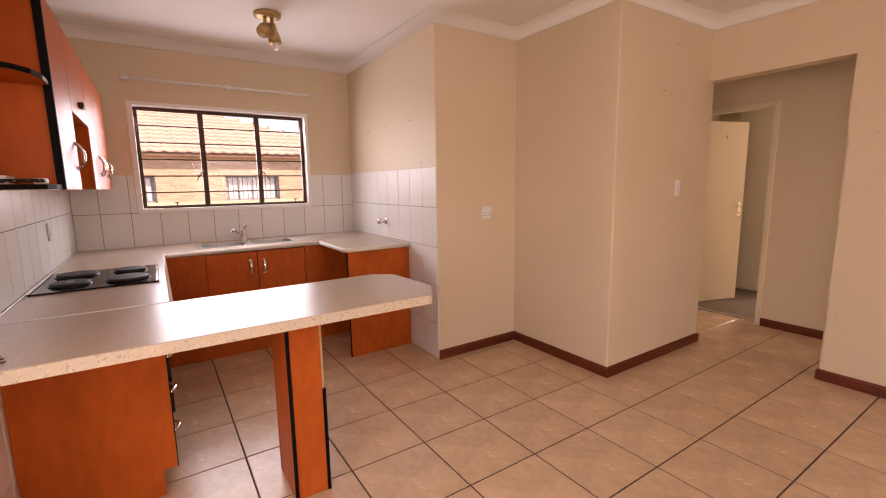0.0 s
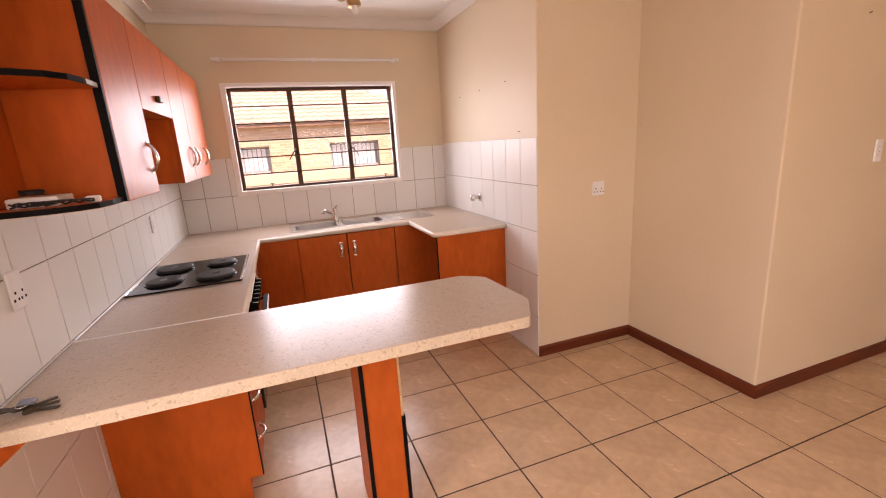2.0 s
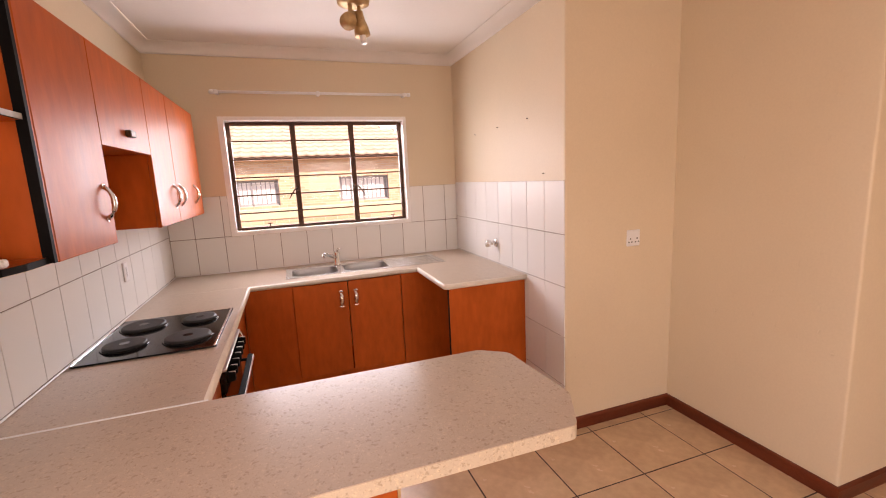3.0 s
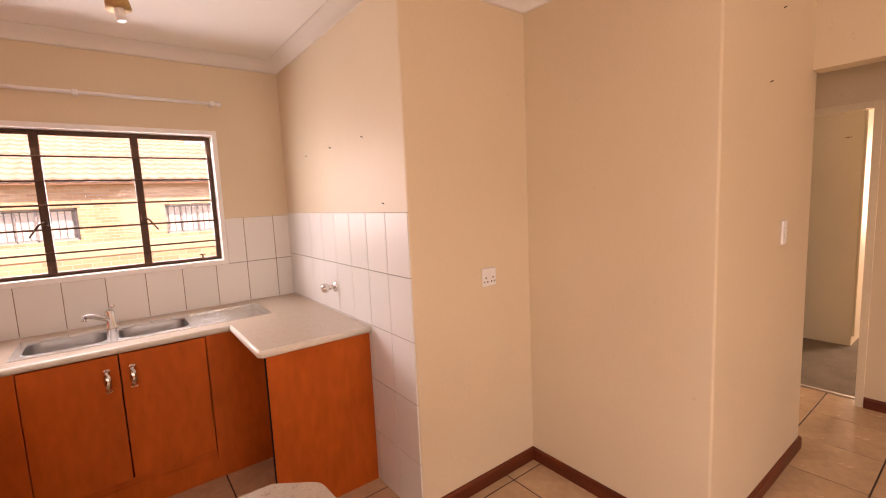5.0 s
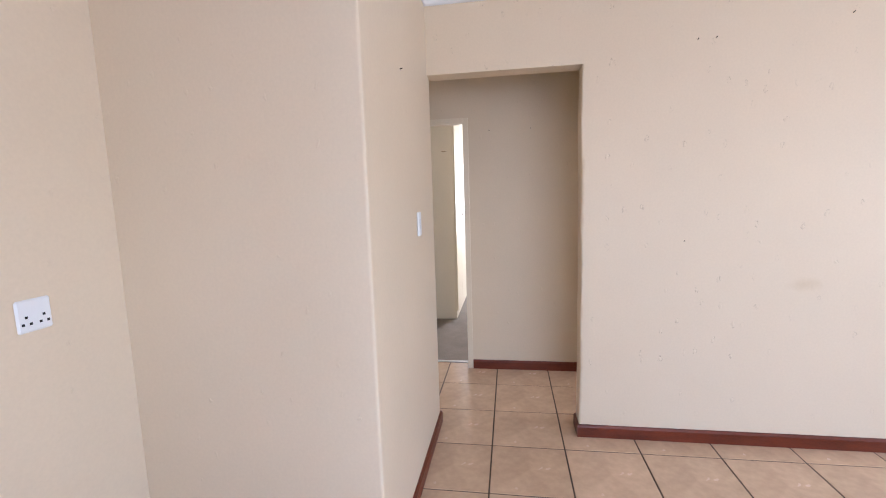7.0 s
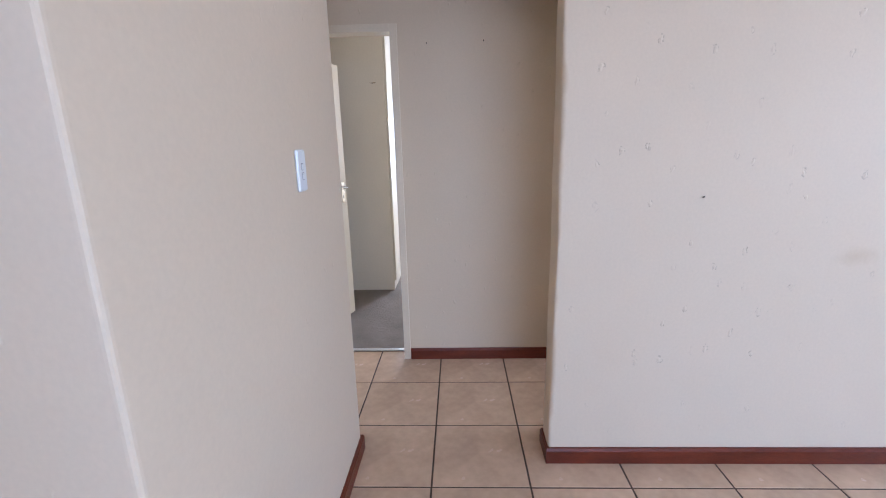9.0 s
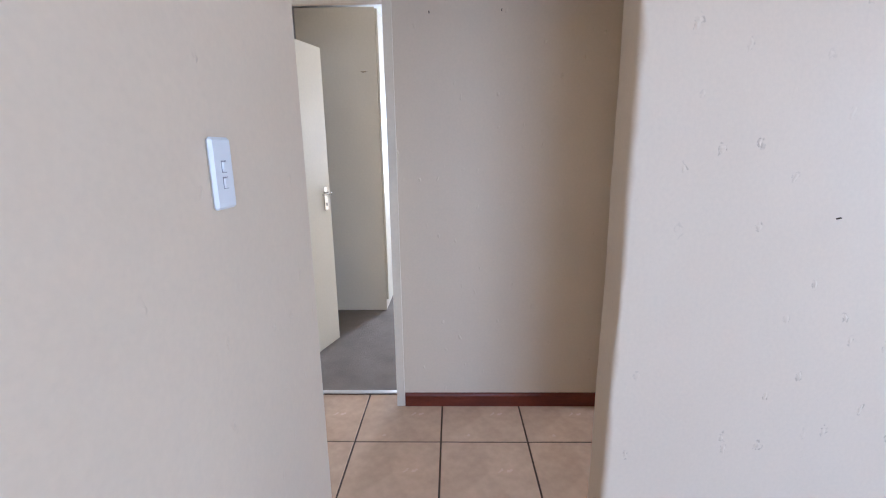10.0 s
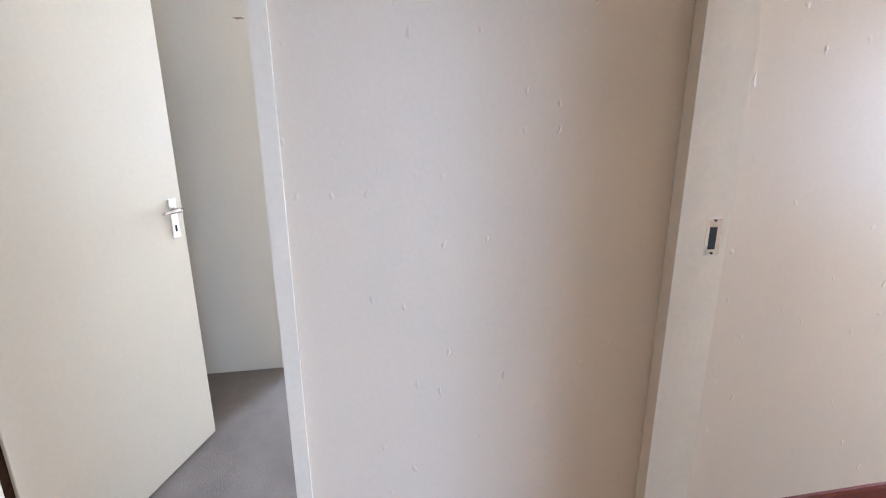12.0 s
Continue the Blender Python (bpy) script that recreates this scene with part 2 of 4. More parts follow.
def stain(m, at, size, tint):
    """A soft rubbed patch on a wall, with a ragged rim."""
    n, L = m.node_tree.nodes, m.node_tree.links.new
    co = n["Texture Coordinate"].outputs["Object"]
    sub, mul, length, rag, add, fall, mx = (n.new("ShaderNode" + k) for k in ("VectorMath", "VectorMath", "VectorMath", "TexNoise", "Math", "MapRange", "MixRGB"))
    sub.operation, mul.operation, length.operation, add.operation, mx.blend_type = "SUBTRACT", "MULTIPLY", "LENGTH", "MULTIPLY_ADD", "MULTIPLY"
    sub.inputs[1].default_value, mul.inputs[1].default_value = at, tuple(1 / v for v in size)
    rag.inputs["Scale"].default_value, rag.inputs["Detail"].default_value = 14, 5
    add.inputs[1].default_value = 1.1
    fall.inputs["From Min"].default_value, fall.inputs["From Max"].default_value = 0.5, 1.5
    fall.inputs["To Min"].default_value, fall.inputs["To Max"].default_value = 1.0, 0.0
    mx.inputs[2].default_value = (*tint, 1)
    was = n["Principled BSDF"].inputs["Base Color"].links[0].from_socket
    L(co, sub.inputs[0]), L(sub.outputs[0], mul.inputs[0]), L(mul.outputs[0], length.inputs[0]), L(co, rag.inputs[0])
    L(rag.outputs[0], add.inputs[0]), L(length.outputs["Value"], add.inputs[2]), L(add.outputs[0], fall.inputs[0])
    L(fall.outputs[0], mx.inputs[0]), L(was, mx.inputs[1]), L(mx.outputs[0], n["Principled BSDF"].inputs["Base Color"])


stain(WORN, (4.345, 0.113, 0.945), (1.0, 0.11, 0.05), (0.90, 0.87, 0.81))
PIMPLED = plaster("cream wall paint with drips and pimples", (0.72, 0.60, 0.44), chips=0.8, grey=0.0, sparse=0.38)
CEIL = mat("white ceiling paint", (0.85, 0.83, 0.80), 0.8, var=0.02, bump=0.1, bump_scale=120)
CORN = mat("white cornice", (0.80, 0.78, 0.74), 0.6, var=0.02)
SKIRT = mat("dark red-brown varnished skirting", (0.145, 0.028, 0.010), 0.4, spec=0.35, var=0.3, scale=4, fine=50, stretch=(1, 1, 6), bump=0.1, bump_scale=60)
GROUT = mat("dark tile grout", (0.075, 0.045, 0.030), 0.9, var=0.2, bump=0.2)
FTILE = mat("beige mottled floor tile", (0.61, 0.422, 0.272), 0.25, var=0.13, scale=5, fine=24, rand=0.10, bump=0.02, bump_scale=30)
WTILE = glazed("glossy off-white wall tile", (0.73, 0.73, 0.705), (0.77, 0.765, 0.735), 0.34, 0.22)
WGROUT = mat("grey wall grout", (0.24, 0.18, 0.14), 0.85, var=0.15)
WOOD = mat("cherry melamine", (0.53, 0.108, 0.021), 0.38, var=0.18, spec=0.11, scale=2.6, fine=15, stretch=(1.8, 1.8, 0.6), bump=0.02, bump_scale=50)
WORNEDGE = mat("worn grey edging", (0.42, 0.40, 0.37), 0.5, var=0.15, scale=30)
WOODB = mat("bare chipboard edge", (0.55, 0.36, 0.18), 0.8, var=0.2, scale=20, fine=120, bump=0.2)
BLACK = mat("black edging", (0.006, 0.005, 0.005), 0.6, var=0.2, spec=0.08)
TOP = speckled("speckled beige laminate", (0.50, 0.395, 0.31), 0.28, 0.35, 0.9)
EDGE = mat("cream laminate edge", (0.76, 0.69, 0.60), 0.3, var=0.07, scale=24, fine=110)
ALU = mat("pale aluminium trim", (0.75, 0.74, 0.72), 0.35, metal=0.8, var=0.05)
STEEL = mat("brushed stainless steel", (0.68, 0.67, 0.65), 0.24, metal=1.0, var=0.04, scale=3, fine=25, stretch=(0.3, 4, 4))
# STEEL darkened: the bowls' shade and dim reflections are put into the colour
BOWL = mat("dull bowl steel darkened for shade", (0.34, 0.335, 0.33), 0.38, metal=1.0, var=0.06, scale=6, fine=40)
CHROME = mat("chrome", (0.78, 0.77, 0.75), 0.12, metal=1.0, var=0.03)
IRON = mat("cast-iron hotplate", (0.022, 0.022, 0.023), 0.5, var=0.2, spec=0.3, bump=0.1, bump_scale=90)
ENAMEL = mat("black enamel", (0.006, 0.005, 0.005), 0.10, var=0.2, spec=0.2)
OVENG = mat("dark oven glass", (0.01, 0.01, 0.011), 0.06, var=0.1)
WHITEP = mat("white plastic", (0.80, 0.80, 0.80), 0.3, var=0.02)
SLOT = plain("grey gap", (0.30, 0.30, 0.32), 0.6)
HOLE = plain("dark slot", (0.01, 0.01, 0.01), 0.8)
FRAMEP = mat("ivory gloss frame paint", (0.78, 0.68, 0.52), 0.34, var=0.05, scale=3, bump=0.05, bump_scale=20)
DOORP = mat("ivory door paint", (0.77, 0.70, 0.55), 0.42, var=0.04, scale=1.5, bump=0.03, bump_scale=30)
CARPET = mat("grey-brown carpet", (0.28, 0.235, 0.195), 0.95, var=0.18, scale=5, fine=240, bump=0.8, bump_scale=350, spec=0.1)
WFRAME = mat("dark brown steel window paint", (0.085, 0.036, 0.018), 0.45, spec=0.3, var=0.3)
REVEAL = mat("white window reveal paint", (0.86, 0.85, 0.82), 0.5, var=0.04, bump=0.1, bump_scale=30)
BRASS = mat("dull gold lamp metal", (0.55, 0.36, 0.17), 0.4, metal=0.5, var=0.2, scale=10)
BULB = mat("frosted bulb", (0.85, 0.85, 0.85), 0.3, var=0.02)
WARD = mat("white wardrobe board", (0.75, 0.68, 0.54), 0.4, var=0.04, scale=2)
BRICK = brick_mat()
ROOF = mat("terracotta concrete roof tile", (0.55, 0.40, 0.32), 0.8, var=0.15, scale=2, fine=12, bump=0.2)
FASC = mat("brown fascia", (0.34, 0.20, 0.14), 0.6, var=0.1)
CURT = mat("pale curtain", (0.86, 0.86, 0.86), 0.9, var=0.1, scale=3)
GLASS = glass_mat()
DARKG = mat("pane grey with dim room painted in", (0.34, 0.34, 0.36), 0.15, var=0.2)
PAVE = mat("sandy ground", (0.34, 0.27, 0.19), 0.95, var=0.3, scale=0.8, bump=0.4, bump_scale=20)
GREYP = mat("weathered grey window paint", (0.38, 0.38, 0.40), 0.6, var=0.15)
PLINTH = mat("cream plaster band", (0.68, 0.60, 0.42), 0.8, var=0.08)
CABLE = mat("black cable", (0.012, 0.012, 0.012), 0.5, var=0.2)
KEYM = mat("worn nickel", (0.10, 0.075, 0.05), 0.45, metal=0.8, var=0.25, scale=40)
MARK = mat("brown scuff", (0.33, 0.24, 0.13), 0.8, var=0.3, scale=60)

# ---- builders ----


def box(bm, x0, x1, y0, y1, z0, z1, bevel=0.0, seg=1):
    made = bmesh.ops.create_cube(bm, size=1)["verts"]
    for v in made:
        v.co = Vector(((x0 + x1) / 2 + v.co.x * (x1 - x0), (y0 + y1) / 2 + v.co.y * (y1 - y0), (z0 + z1) / 2 + v.co.z * (z1 - z0)))
    if bevel:
        edges = list({e for v in made for e in v.link_edges})
        bmesh.ops.bevel(bm, geom=edges, offset=bevel, segments=seg, affect="EDGES", profile=0.5)
    return bm


def prism(bm, pts, a, b, axis="z"):
    """Extrudes the outline pts from a to b. axis z: pts are (x, y); x: (y, z); y: (x, z)."""
    put = {"z": lambda p, h: (p[0], p[1], h), "x": lambda p, h: (h, p[0], p[1]), "y": lambda p, h: (p[0], h, p[1])}[axis]
    lo, hi = [bm.verts.new(put(p, a)) for p in pts], [bm.verts.new(put(p, b)) for p in pts]
    n = len(pts)
    bm.faces.new(lo), bm.faces.new(hi)
    for i in range(n):
        bm.faces.new((lo[i], lo[(i + 1) % n], hi[(i + 1) % n], hi[i]))
    bmesh.ops.recalc_face_normals(bm, faces=bm.faces[:])
    return bm


def rounded(pts, radius, which=None, seg=4):
    """The outline with its corners rounded (those of `which`, or all)."""
    out = []
    n = len(pts)
    for i, p in enumerate(pts):
        if which is not None and i not in which:
            out.append(p)
            continue
        p, a, b = Vector(p), Vector(pts[i - 1]), Vector(pts[(i + 1) % n])
        u, w = (a - p).normalized(), (b - p).normalized()
        s, e = p + u * radius, p + w * radius
        for k in range(seg + 1):
            f = k / seg
            out.append(tuple((1 - f) ** 2 * s + 2 * f * (1 - f) * p + f * f * e))
    return out


def tube(bm, path, r, seg=8, cap=True):
    """A round bar of radius r (or a radius a point) along a path."""
    path = [Vector(p) for p in path]
    rs = r if isinstance(r, (list, tuple)) else [r] * len(path)
    rings = []
    for i, p in enumerate(path):
        d = (path[min(i + 1, len(path) - 1)] - path[max(i - 1, 0)]).normalized()
        u = d.cross(Vector((0, 0, 1)) if abs(d.z) < 0.9 else Vector((1, 0, 0))).normalized()
        w = d.cross(u)
        rings.append([bm.verts.new(p + (u * math.cos(k * math.tau / seg) + w * math.sin(k * math.tau / seg)) * rs[i]) for k in range(seg)])
    for a, b in zip(rings, rings[1:]):
        for k in range(seg):
            f = bm.faces.new((a[k], a[(k + 1) % seg], b[(k + 1) % seg], b[k]))
            f.smooth = True
    if cap:
        bm.faces.new(rings[0]), bm.faces.new(rings[-1])
    bmesh.ops.recalc_face_normals(bm, faces=bm.faces[:])
    return bm


def disc(bm, c, r, z0, z1, seg=24, r2=None):
    return tube(bm, [(c[0], c[1], z0), (c[0], c[1], z1)], [r, r if r2 is None else r2], seg)


def grid_slab(bm, xs, ys, keep, z0, z1):
    """One slab over those cells of a plan grid that keep(x, y) picks, with walls along its rims and holes."""
    made = {}

    def vert(i, j, z):
        key = (i, j, z)
        if key not in made:
            made[key] = bm.verts.new((xs[i], ys[j], z))
        return made[key]

    on = {(i, j) for i in range(len(xs) - 1) for j in range(len(ys) - 1) if keep((xs[i] + xs[i + 1]) / 2, (ys[j] + ys[j + 1]) / 2)}
    for i, j in on:
        for z in (z0, z1):
            bm.faces.new([vert(i + a, j + c, z) for a, c in ((0, 0), (1, 0), (1, 1), (0, 1))])
        for (a, c), (e, f), (di, dj) in (((0, 0), (1, 0), (0, -1)), ((1, 0), (1, 1), (1, 0)), ((1, 1), (0, 1), (0, 1)), ((0, 1), (0, 0), (-1, 0))):
            if (i + di, j + dj) not in on:
                bm.faces.new((vert(i + a, j + c, z0), vert(i + e, j + f, z0), vert(i + e, j + f, z1), vert(i + a, j + c, z1)))
    bmesh.ops.recalc_face_normals(bm, faces=bm.faces[:])
    return bm


def finish(name, bm, material, parent=None, label=""):
    origin = Vector((0, 0, 0))
    o = parent
    while o is not None:
        origin += o.location
        o = o.parent
    me = bpy.data.meshes.new(name)
    if origin.length:
        bmesh.ops.translate(bm, verts=bm.verts[:], vec=-origin)
    bm.to_mesh(me)
    bm.free()
    me.materials.append(material)
    ob = new(name, me)
    if parent is not None:
        ob.parent = parent
    return tagged(ob, label)


def part(name, bm, material, parent, label=""):
    """One mesh under a thing or part, with its outline given in the room's metres."""
    return finish(name, bm, material, parent, label)


def thing(name, at, label, category, group="", kind=""):
    ob = new(name)
    ob.location = at
    ob.empty_display_size = 0.1
    return tagged(ob, label, category, group, kind)


def solid(name, bm, material, label, category="", kind="structure"):
    return tagged(finish(name, bm, material), label, category, "", kind)


def B():
    return bmesh.new()


def bx(*a, **k):
    return box(bmesh.new(), *a, **k)


# ---- structure ----
H, CEILING = 2.72, 2.635
WX, NY, AX, AY, CX, CY, DX = 0.0, 4.838, 2.36, 3.137, 3.168, 2.16, 4.425
OX0, OX1, OY, OH = 4.345, 4.475, 1.287, 2.18          # wall with the passage opening
HX, HX1, HS0, HS1 = 5.342, 5.462, 0.80, 0.945          # passage: far wall, south wall
SY = -2.8

base = solid("floor", bx(-0.25, HX1, SY - 0.25, 5.06, -0.16, -0.003), GROUT, "beige ceramic tiled floor with dark grout joints", "floor")
bed_floor = solid("floor_bedroom", bx(HX1, 9.3, -0.05, 4.4, -0.16, 0.004), CARPET, "worn grey-brown carpet floor in the bedroom", "floor")
solid("floor_second_bedroom", bx(OX1, HX, SY, 0.87, -0.002, 0.004), CARPET, "worn grey-brown carpet floor of second bedroom", "floor")

# west wall with the sliding door by which the walk begins
b = B()
box(b, -0.22, -0.008, 1.75, NY + 0.22, 0, H)
prism(b, rounded([(-0.22, 1.70), (-0.004, 1.70), (-0.008, 1.75), (-0.22, 1.75)], 0.022, {1}), 0, 2.1)
box(b, -0.22, -0.008, 1.70, 1.75, 2.1, H)
box(b, -0.22, -0.008, SY, -0.5, 0, H)
box(b, -0.22, -0.008, -0.5, 1.70, 2.1, H)
solid("wall_west", b, WALL, "cream painted plaster wall with a tiled kitchen part", "wall")

# north wall with the kitchen window
WN0, WN1, WNZ0, WNZ1 = 0.432, 1.916, 1.198, 2.122
b = B()
for x0, x1, z0, z1 in ((-0.008, WN0, 0, H), (WN1, AX + 0.13, 0, H), (WN0, WN1, 0, WNZ0), (WN0, WN1, WNZ1, H)):
    box(b, x0, x1, NY + 0.006, NY + 0.22, z0, z1)
solid("wall_north", b, WALL, "cream painted kitchen wall with a window opening", "wall")

# kitchen east wall, nook and the wall with the switch, one folded run
b = B()
run = [(AX + 0.004, NY + 0.006), (AX + 0.004, AY), (CX, AY), (CX, CY), (DX, CY), (DX, 4.2), (DX - 0.12, 4.2), (DX - 0.12, CY + 0.12),
       (CX + 0.12, CY + 0.12), (CX + 0.12, AY + 0.12), (AX + 0.13, AY + 0.12), (AX + 0.13, NY + 0.006)]
prism(b, rounded(run, 0.012, {1, 3, 4}), 0, H)
solid("wall_east", b, EASTW, "cream painted plaster wall folded round a shallow nook", "wall")

# wall with the passage opening
b = B()
levels = []
for k in range(56):
    # hand-plastered arrises that wander and are knocked about
    z = OH * k / 55
    r0 = 0.013 + 0.004 * math.sin(z * 5.1) + random.uniform(-0.002, 0.004) + (0.006 if k in (19, 20, 33, 41) else 0)
    r1 = 0.012 + random.uniform(-0.002, 0.003)
    dy = 0.003 * math.sin(z * 3.7 + 1.0) + 0.002 * math.sin(z * 11.0) + random.uniform(-0.0008, 0.0008)
    out = [(OX0, SY)] + rounded([(OX0, SY), (OX0, OY + dy), (OX1, OY + dy * 0.5)], r0, {1})[1:-1]
    out += rounded([(OX0, OY + dy), (OX1, OY + dy * 0.5), (OX1, SY)], r1, {1})[1:-1] + [(OX1, SY)]
    levels.append([b.verts.new((x, y, z)) for x, y in out])
for lo, hi in zip(levels, levels[1:]):
    for i in range(len(lo)):
        j = (i + 1) % len(lo)
        b.faces.new((lo[i], lo[j], hi[j], hi[i])).smooth = 0 < i < len(lo) - 2
b.faces.new(levels[0]), b.faces.new(levels[-1])
bmesh.ops.recalc_face_normals(b, faces=b.faces[:])
box(b, OX0, OX1, SY, CY, OH, H)
solid("wall_passage", b, WORN, "cream painted wall with chipped paint and a passage opening", "wall")

# passage
DY0, DY1, DZ = 2.05, 2.86, 2.062
b = B()
for y0, y1, z0, z1 in ((SY, DY0, 0, H), (DY1, 4.4, 0, H), (DY0, DY1, DZ, H)):
    box(b, HX, HX1, y0, y1, z0, z1)
solid("wall_passage_far", b, PIMPLED, "pale painted plaster wall at the passage end", "wall")
b = B()
box(b, OX1, 4.56, HS0, HS1, 0, H)
box(b, 5.312, HX, HS0, HS1, 0, H)
box(b, 4.56, 5.312, HS0, HS1, 2.062, H)
solid("wall_passage_south", b, WALL, "cream wall with a door opening", "wall")
solid("wall_passage_north", bx(DX, HX, 4.2, 4.32, 0, H), WALL, "plain cream wall closing the passage", "wall")
# bedroom shell with an opening for its daylight
b = B()
box(b, HX1, 9.2, 4.3, 4.42, 0, H)
box(b, HX1, 9.2, -0.05, 0.1, 0, H)
box(b, 9.2, 9.32, -0.05, 0.8, 0, H)
box(b, 9.2, 9.32, 1.6, 4.42, 0, H)
box(b, 9.2, 9.32, 0.8, 1.6, 0, 0.9)
box(b, 9.2, 9.32, 0.8, 1.6, 2.1, H)
solid("wall_bedroom", b, WALL, "plain cream bedroom walls", "wall")
# south wall with window openings
b = B()
for x0, x1, z0, z1 in ((-0.25, 1.4, 0, H), (3.2, 4.4, 0, H), (1.4, 3.2, 2.1, H), (1.4, 3.2, 0, 0.9), (4.4, HX1, 2.1, H), (4.4, HX1, 0, 0.9), (5.2, HX1, 0.9, 2.1)):
    box(b, x0, x1, SY - 0.22, SY, z0, z1)
solid("wall_south", b, WALL, "plain cream living room wall", "wall")
solid("ceiling", bx(-0.25, 9.4, SY - 0.25, NY + 0.25, CEILING, CEILING + 0.06), CEIL, "white painted ceiling", "ceiling")
solid("roof_slab", bx(-0.6, 9.6, SY - 0.6, NY + 0.6, H + 0.002, H + 0.12), FASC, "plain roof slab above the rooms", "roof")


def swept(bm, path, profile, closed=False):
    """Runs a profile of (out, z) along a plan path; out points to the left of the way."""
    pts = [Vector(p) for p in path]
    rows = []
    for i, p in enumerate(pts):
        d0 = (p - pts[i - 1]).normalized() if i else (pts[1] - p).normalized()
        d1 = (pts[i + 1] - p).normalized() if i + 1 < len(pts) else d0
        n0, n1 = Vector((-d0.y, d0.x)), Vector((-d1.y, d1.x))
        m = (n0 + n1) / (1 + n0.dot(n1))
        rows.append([bm.verts.new((p.x + m.x * o, p.y + m.y * o, z)) for o, z in profile])
    k = len(profile)
    for a, c in zip(rows, rows[1:]):
        for j in range(k):
            bm.faces.new((a[j], a[(j + 1) % k], c[(j + 1) % k], c[j]))
    bm.faces.new(rows[0]), bm.faces.new(rows[-1])
    bmesh.ops.recalc_face_normals(bm, faces=bm.faces[:])
    return bm


cove = [(0, 2.558), (0.005, 2.558), (0.008, 2.572), (0.016, 2.592), (0.030, 2.611), (0.048, 2.624), (0.066, 2.631), (0.074, CEILING), (0, CEILING)]
room = [(OX0, SY), (OX0, CY), (CX, CY), (CX, AY), (AX + 0.004, AY), (AX + 0.004, NY + 0.006), (-0.008, NY + 0.006), (-0.008, SY)]
cb = swept(B(), room, cove)
for f in cb.faces:
    f.smooth = True
solid("cornice", cb, CORN, "white coved cornice along the ceiling", "cornice")
skirt = [(0.0, 0.0), (0.014, 0.0), (0.014, 0.062), (0.009, 0.074), (0.0, 0.076)]
for i, path in enumerate(([(DX, 3.9), (DX, CY), (CX, CY), (CX, AY), (AX + 0.0, AY)], [(OX1, HS1 + 0.02), (OX1, OY), (OX0, OY), (OX0, SY)],
                          [(HX, HS1 + 0.003), (HX, 2.014)], [(HX, SY), (HX, HS0)], [(HX, 2.895), (HX, 4.2)])):
    b = swept(B(), path[::-1] if i == 1 else path, skirt)
    solid("baseboard", b, SKIRT, "dark red-brown wooden skirting board along the wall", "baseboard")

# ---- kitchen window ----
win = thing("window_1", (1.17, 4.93, WNZ0), "dark brown steel casement window with burglar bars in white reveal", "window", kind="structure")
b = B()
for x0, x1, z0, z1 in ((WN0, WN0 + 0.041, WNZ0, WNZ1), (WN1 - 0.030, WN1, WNZ0, WNZ1), (WN0 + 0.041, WN1 - 0.030, WNZ1 - 0.03, WNZ1), (WN0 + 0.041, WN1 - 0.030, WNZ0, WNZ0 + 0.032)):
    box(b, x0, x1, NY - 0.004, NY + 0.21, z0, z1)
part("reveal", b, REVEAL, win, "white painted reveal")
FX0, FX1, FZ0, FZ1, FY = WN0 + 0.043, WN1 - 0.032, WNZ0 + 0.034, WNZ1 - 0.034, NY + 0.075
b = B()
for x0, x1, z0, z1 in ((FX0 - 0.001, FX0 + 0.027, FZ0, FZ1), (FX1 - 0.027, FX1 + 0.001, FZ0, FZ1), (FX0 + 0.027, FX1 - 0.027, FZ1 - 0.024, FZ1 + 0.003), (FX0 + 0.027, FX1 - 0.027, FZ0 - 0.001, FZ0 + 0.02)):
    box(b, x0, x1, FY, FY + 0.035, z0, z1, 0.003)
part("window_frame", b, WFRAME, win)
MX = (FX0 + (FX1 - FX0) * 0.352, FX0 + (FX1 - FX0) * 0.69)
for mx in MX:
    part("mullion", bx(mx - 0.021, mx + 0.021, FY - 0.004, FY + 0.035, FZ0, FZ1, 0.003), WFRAME, win)
for k in range(5):
    z = FZ0 + (FZ1 - FZ0) * (k + 1.0) / 6.0 - 0.012
    part("burglar_bar", bx(FX0, FX1, FY - 0.016, FY - 0.005, z, z + 0.011, 0.002), WFRAME, win)
xs = (FX0 + 0.02, MX[0], MX[1], FX1 - 0.02)
for k in range(3):
    p = part("pane", bx(xs[k], xs[k + 1], FY + 0.016, FY + 0.02, FZ0 + 0.012, FZ1 - 0.016), GLASS, win)
    p.visible_shadow = False
for mx, s in ((MX[0], -1), (MX[1], 1)):
    b = B()
    box(b, mx - 0.012, mx + 0.012, FY - 0.03, FY - 0.004, 1.53, 1.575, 0.003)
    tube(b, [(mx, FY - 0.03, 1.555), (mx + s * 0.03, FY - 0.04, 1.54), (mx + s * 0.075, FY - 0.042, 1.47)], [0.007, 0.006, 0.004])
    part("window_handle", b, WFRAME, win, "dark brown casement handle")
for mx in (FX0 + 0.25, FX1 - 0.12):
    b = B()
    box(b, mx - 0.12, mx + 0.03, FY - 0.02, FY - 0.012, FZ0 + 0.014, FZ0 + 0.02)
    tube(b, [(mx, FY - 0.016, FZ0 + 0.014), (mx, FY - 0.016, FZ0 + 0.05)], 0.005)
    tube(b, [(mx - 0.018, FY - 0.016, FZ0 + 0.045), (mx + 0.018, FY - 0.016, FZ0 + 0.045)], 0.004)
    part("window_stay", b, WFRAME, win, "dark brown peg stay")

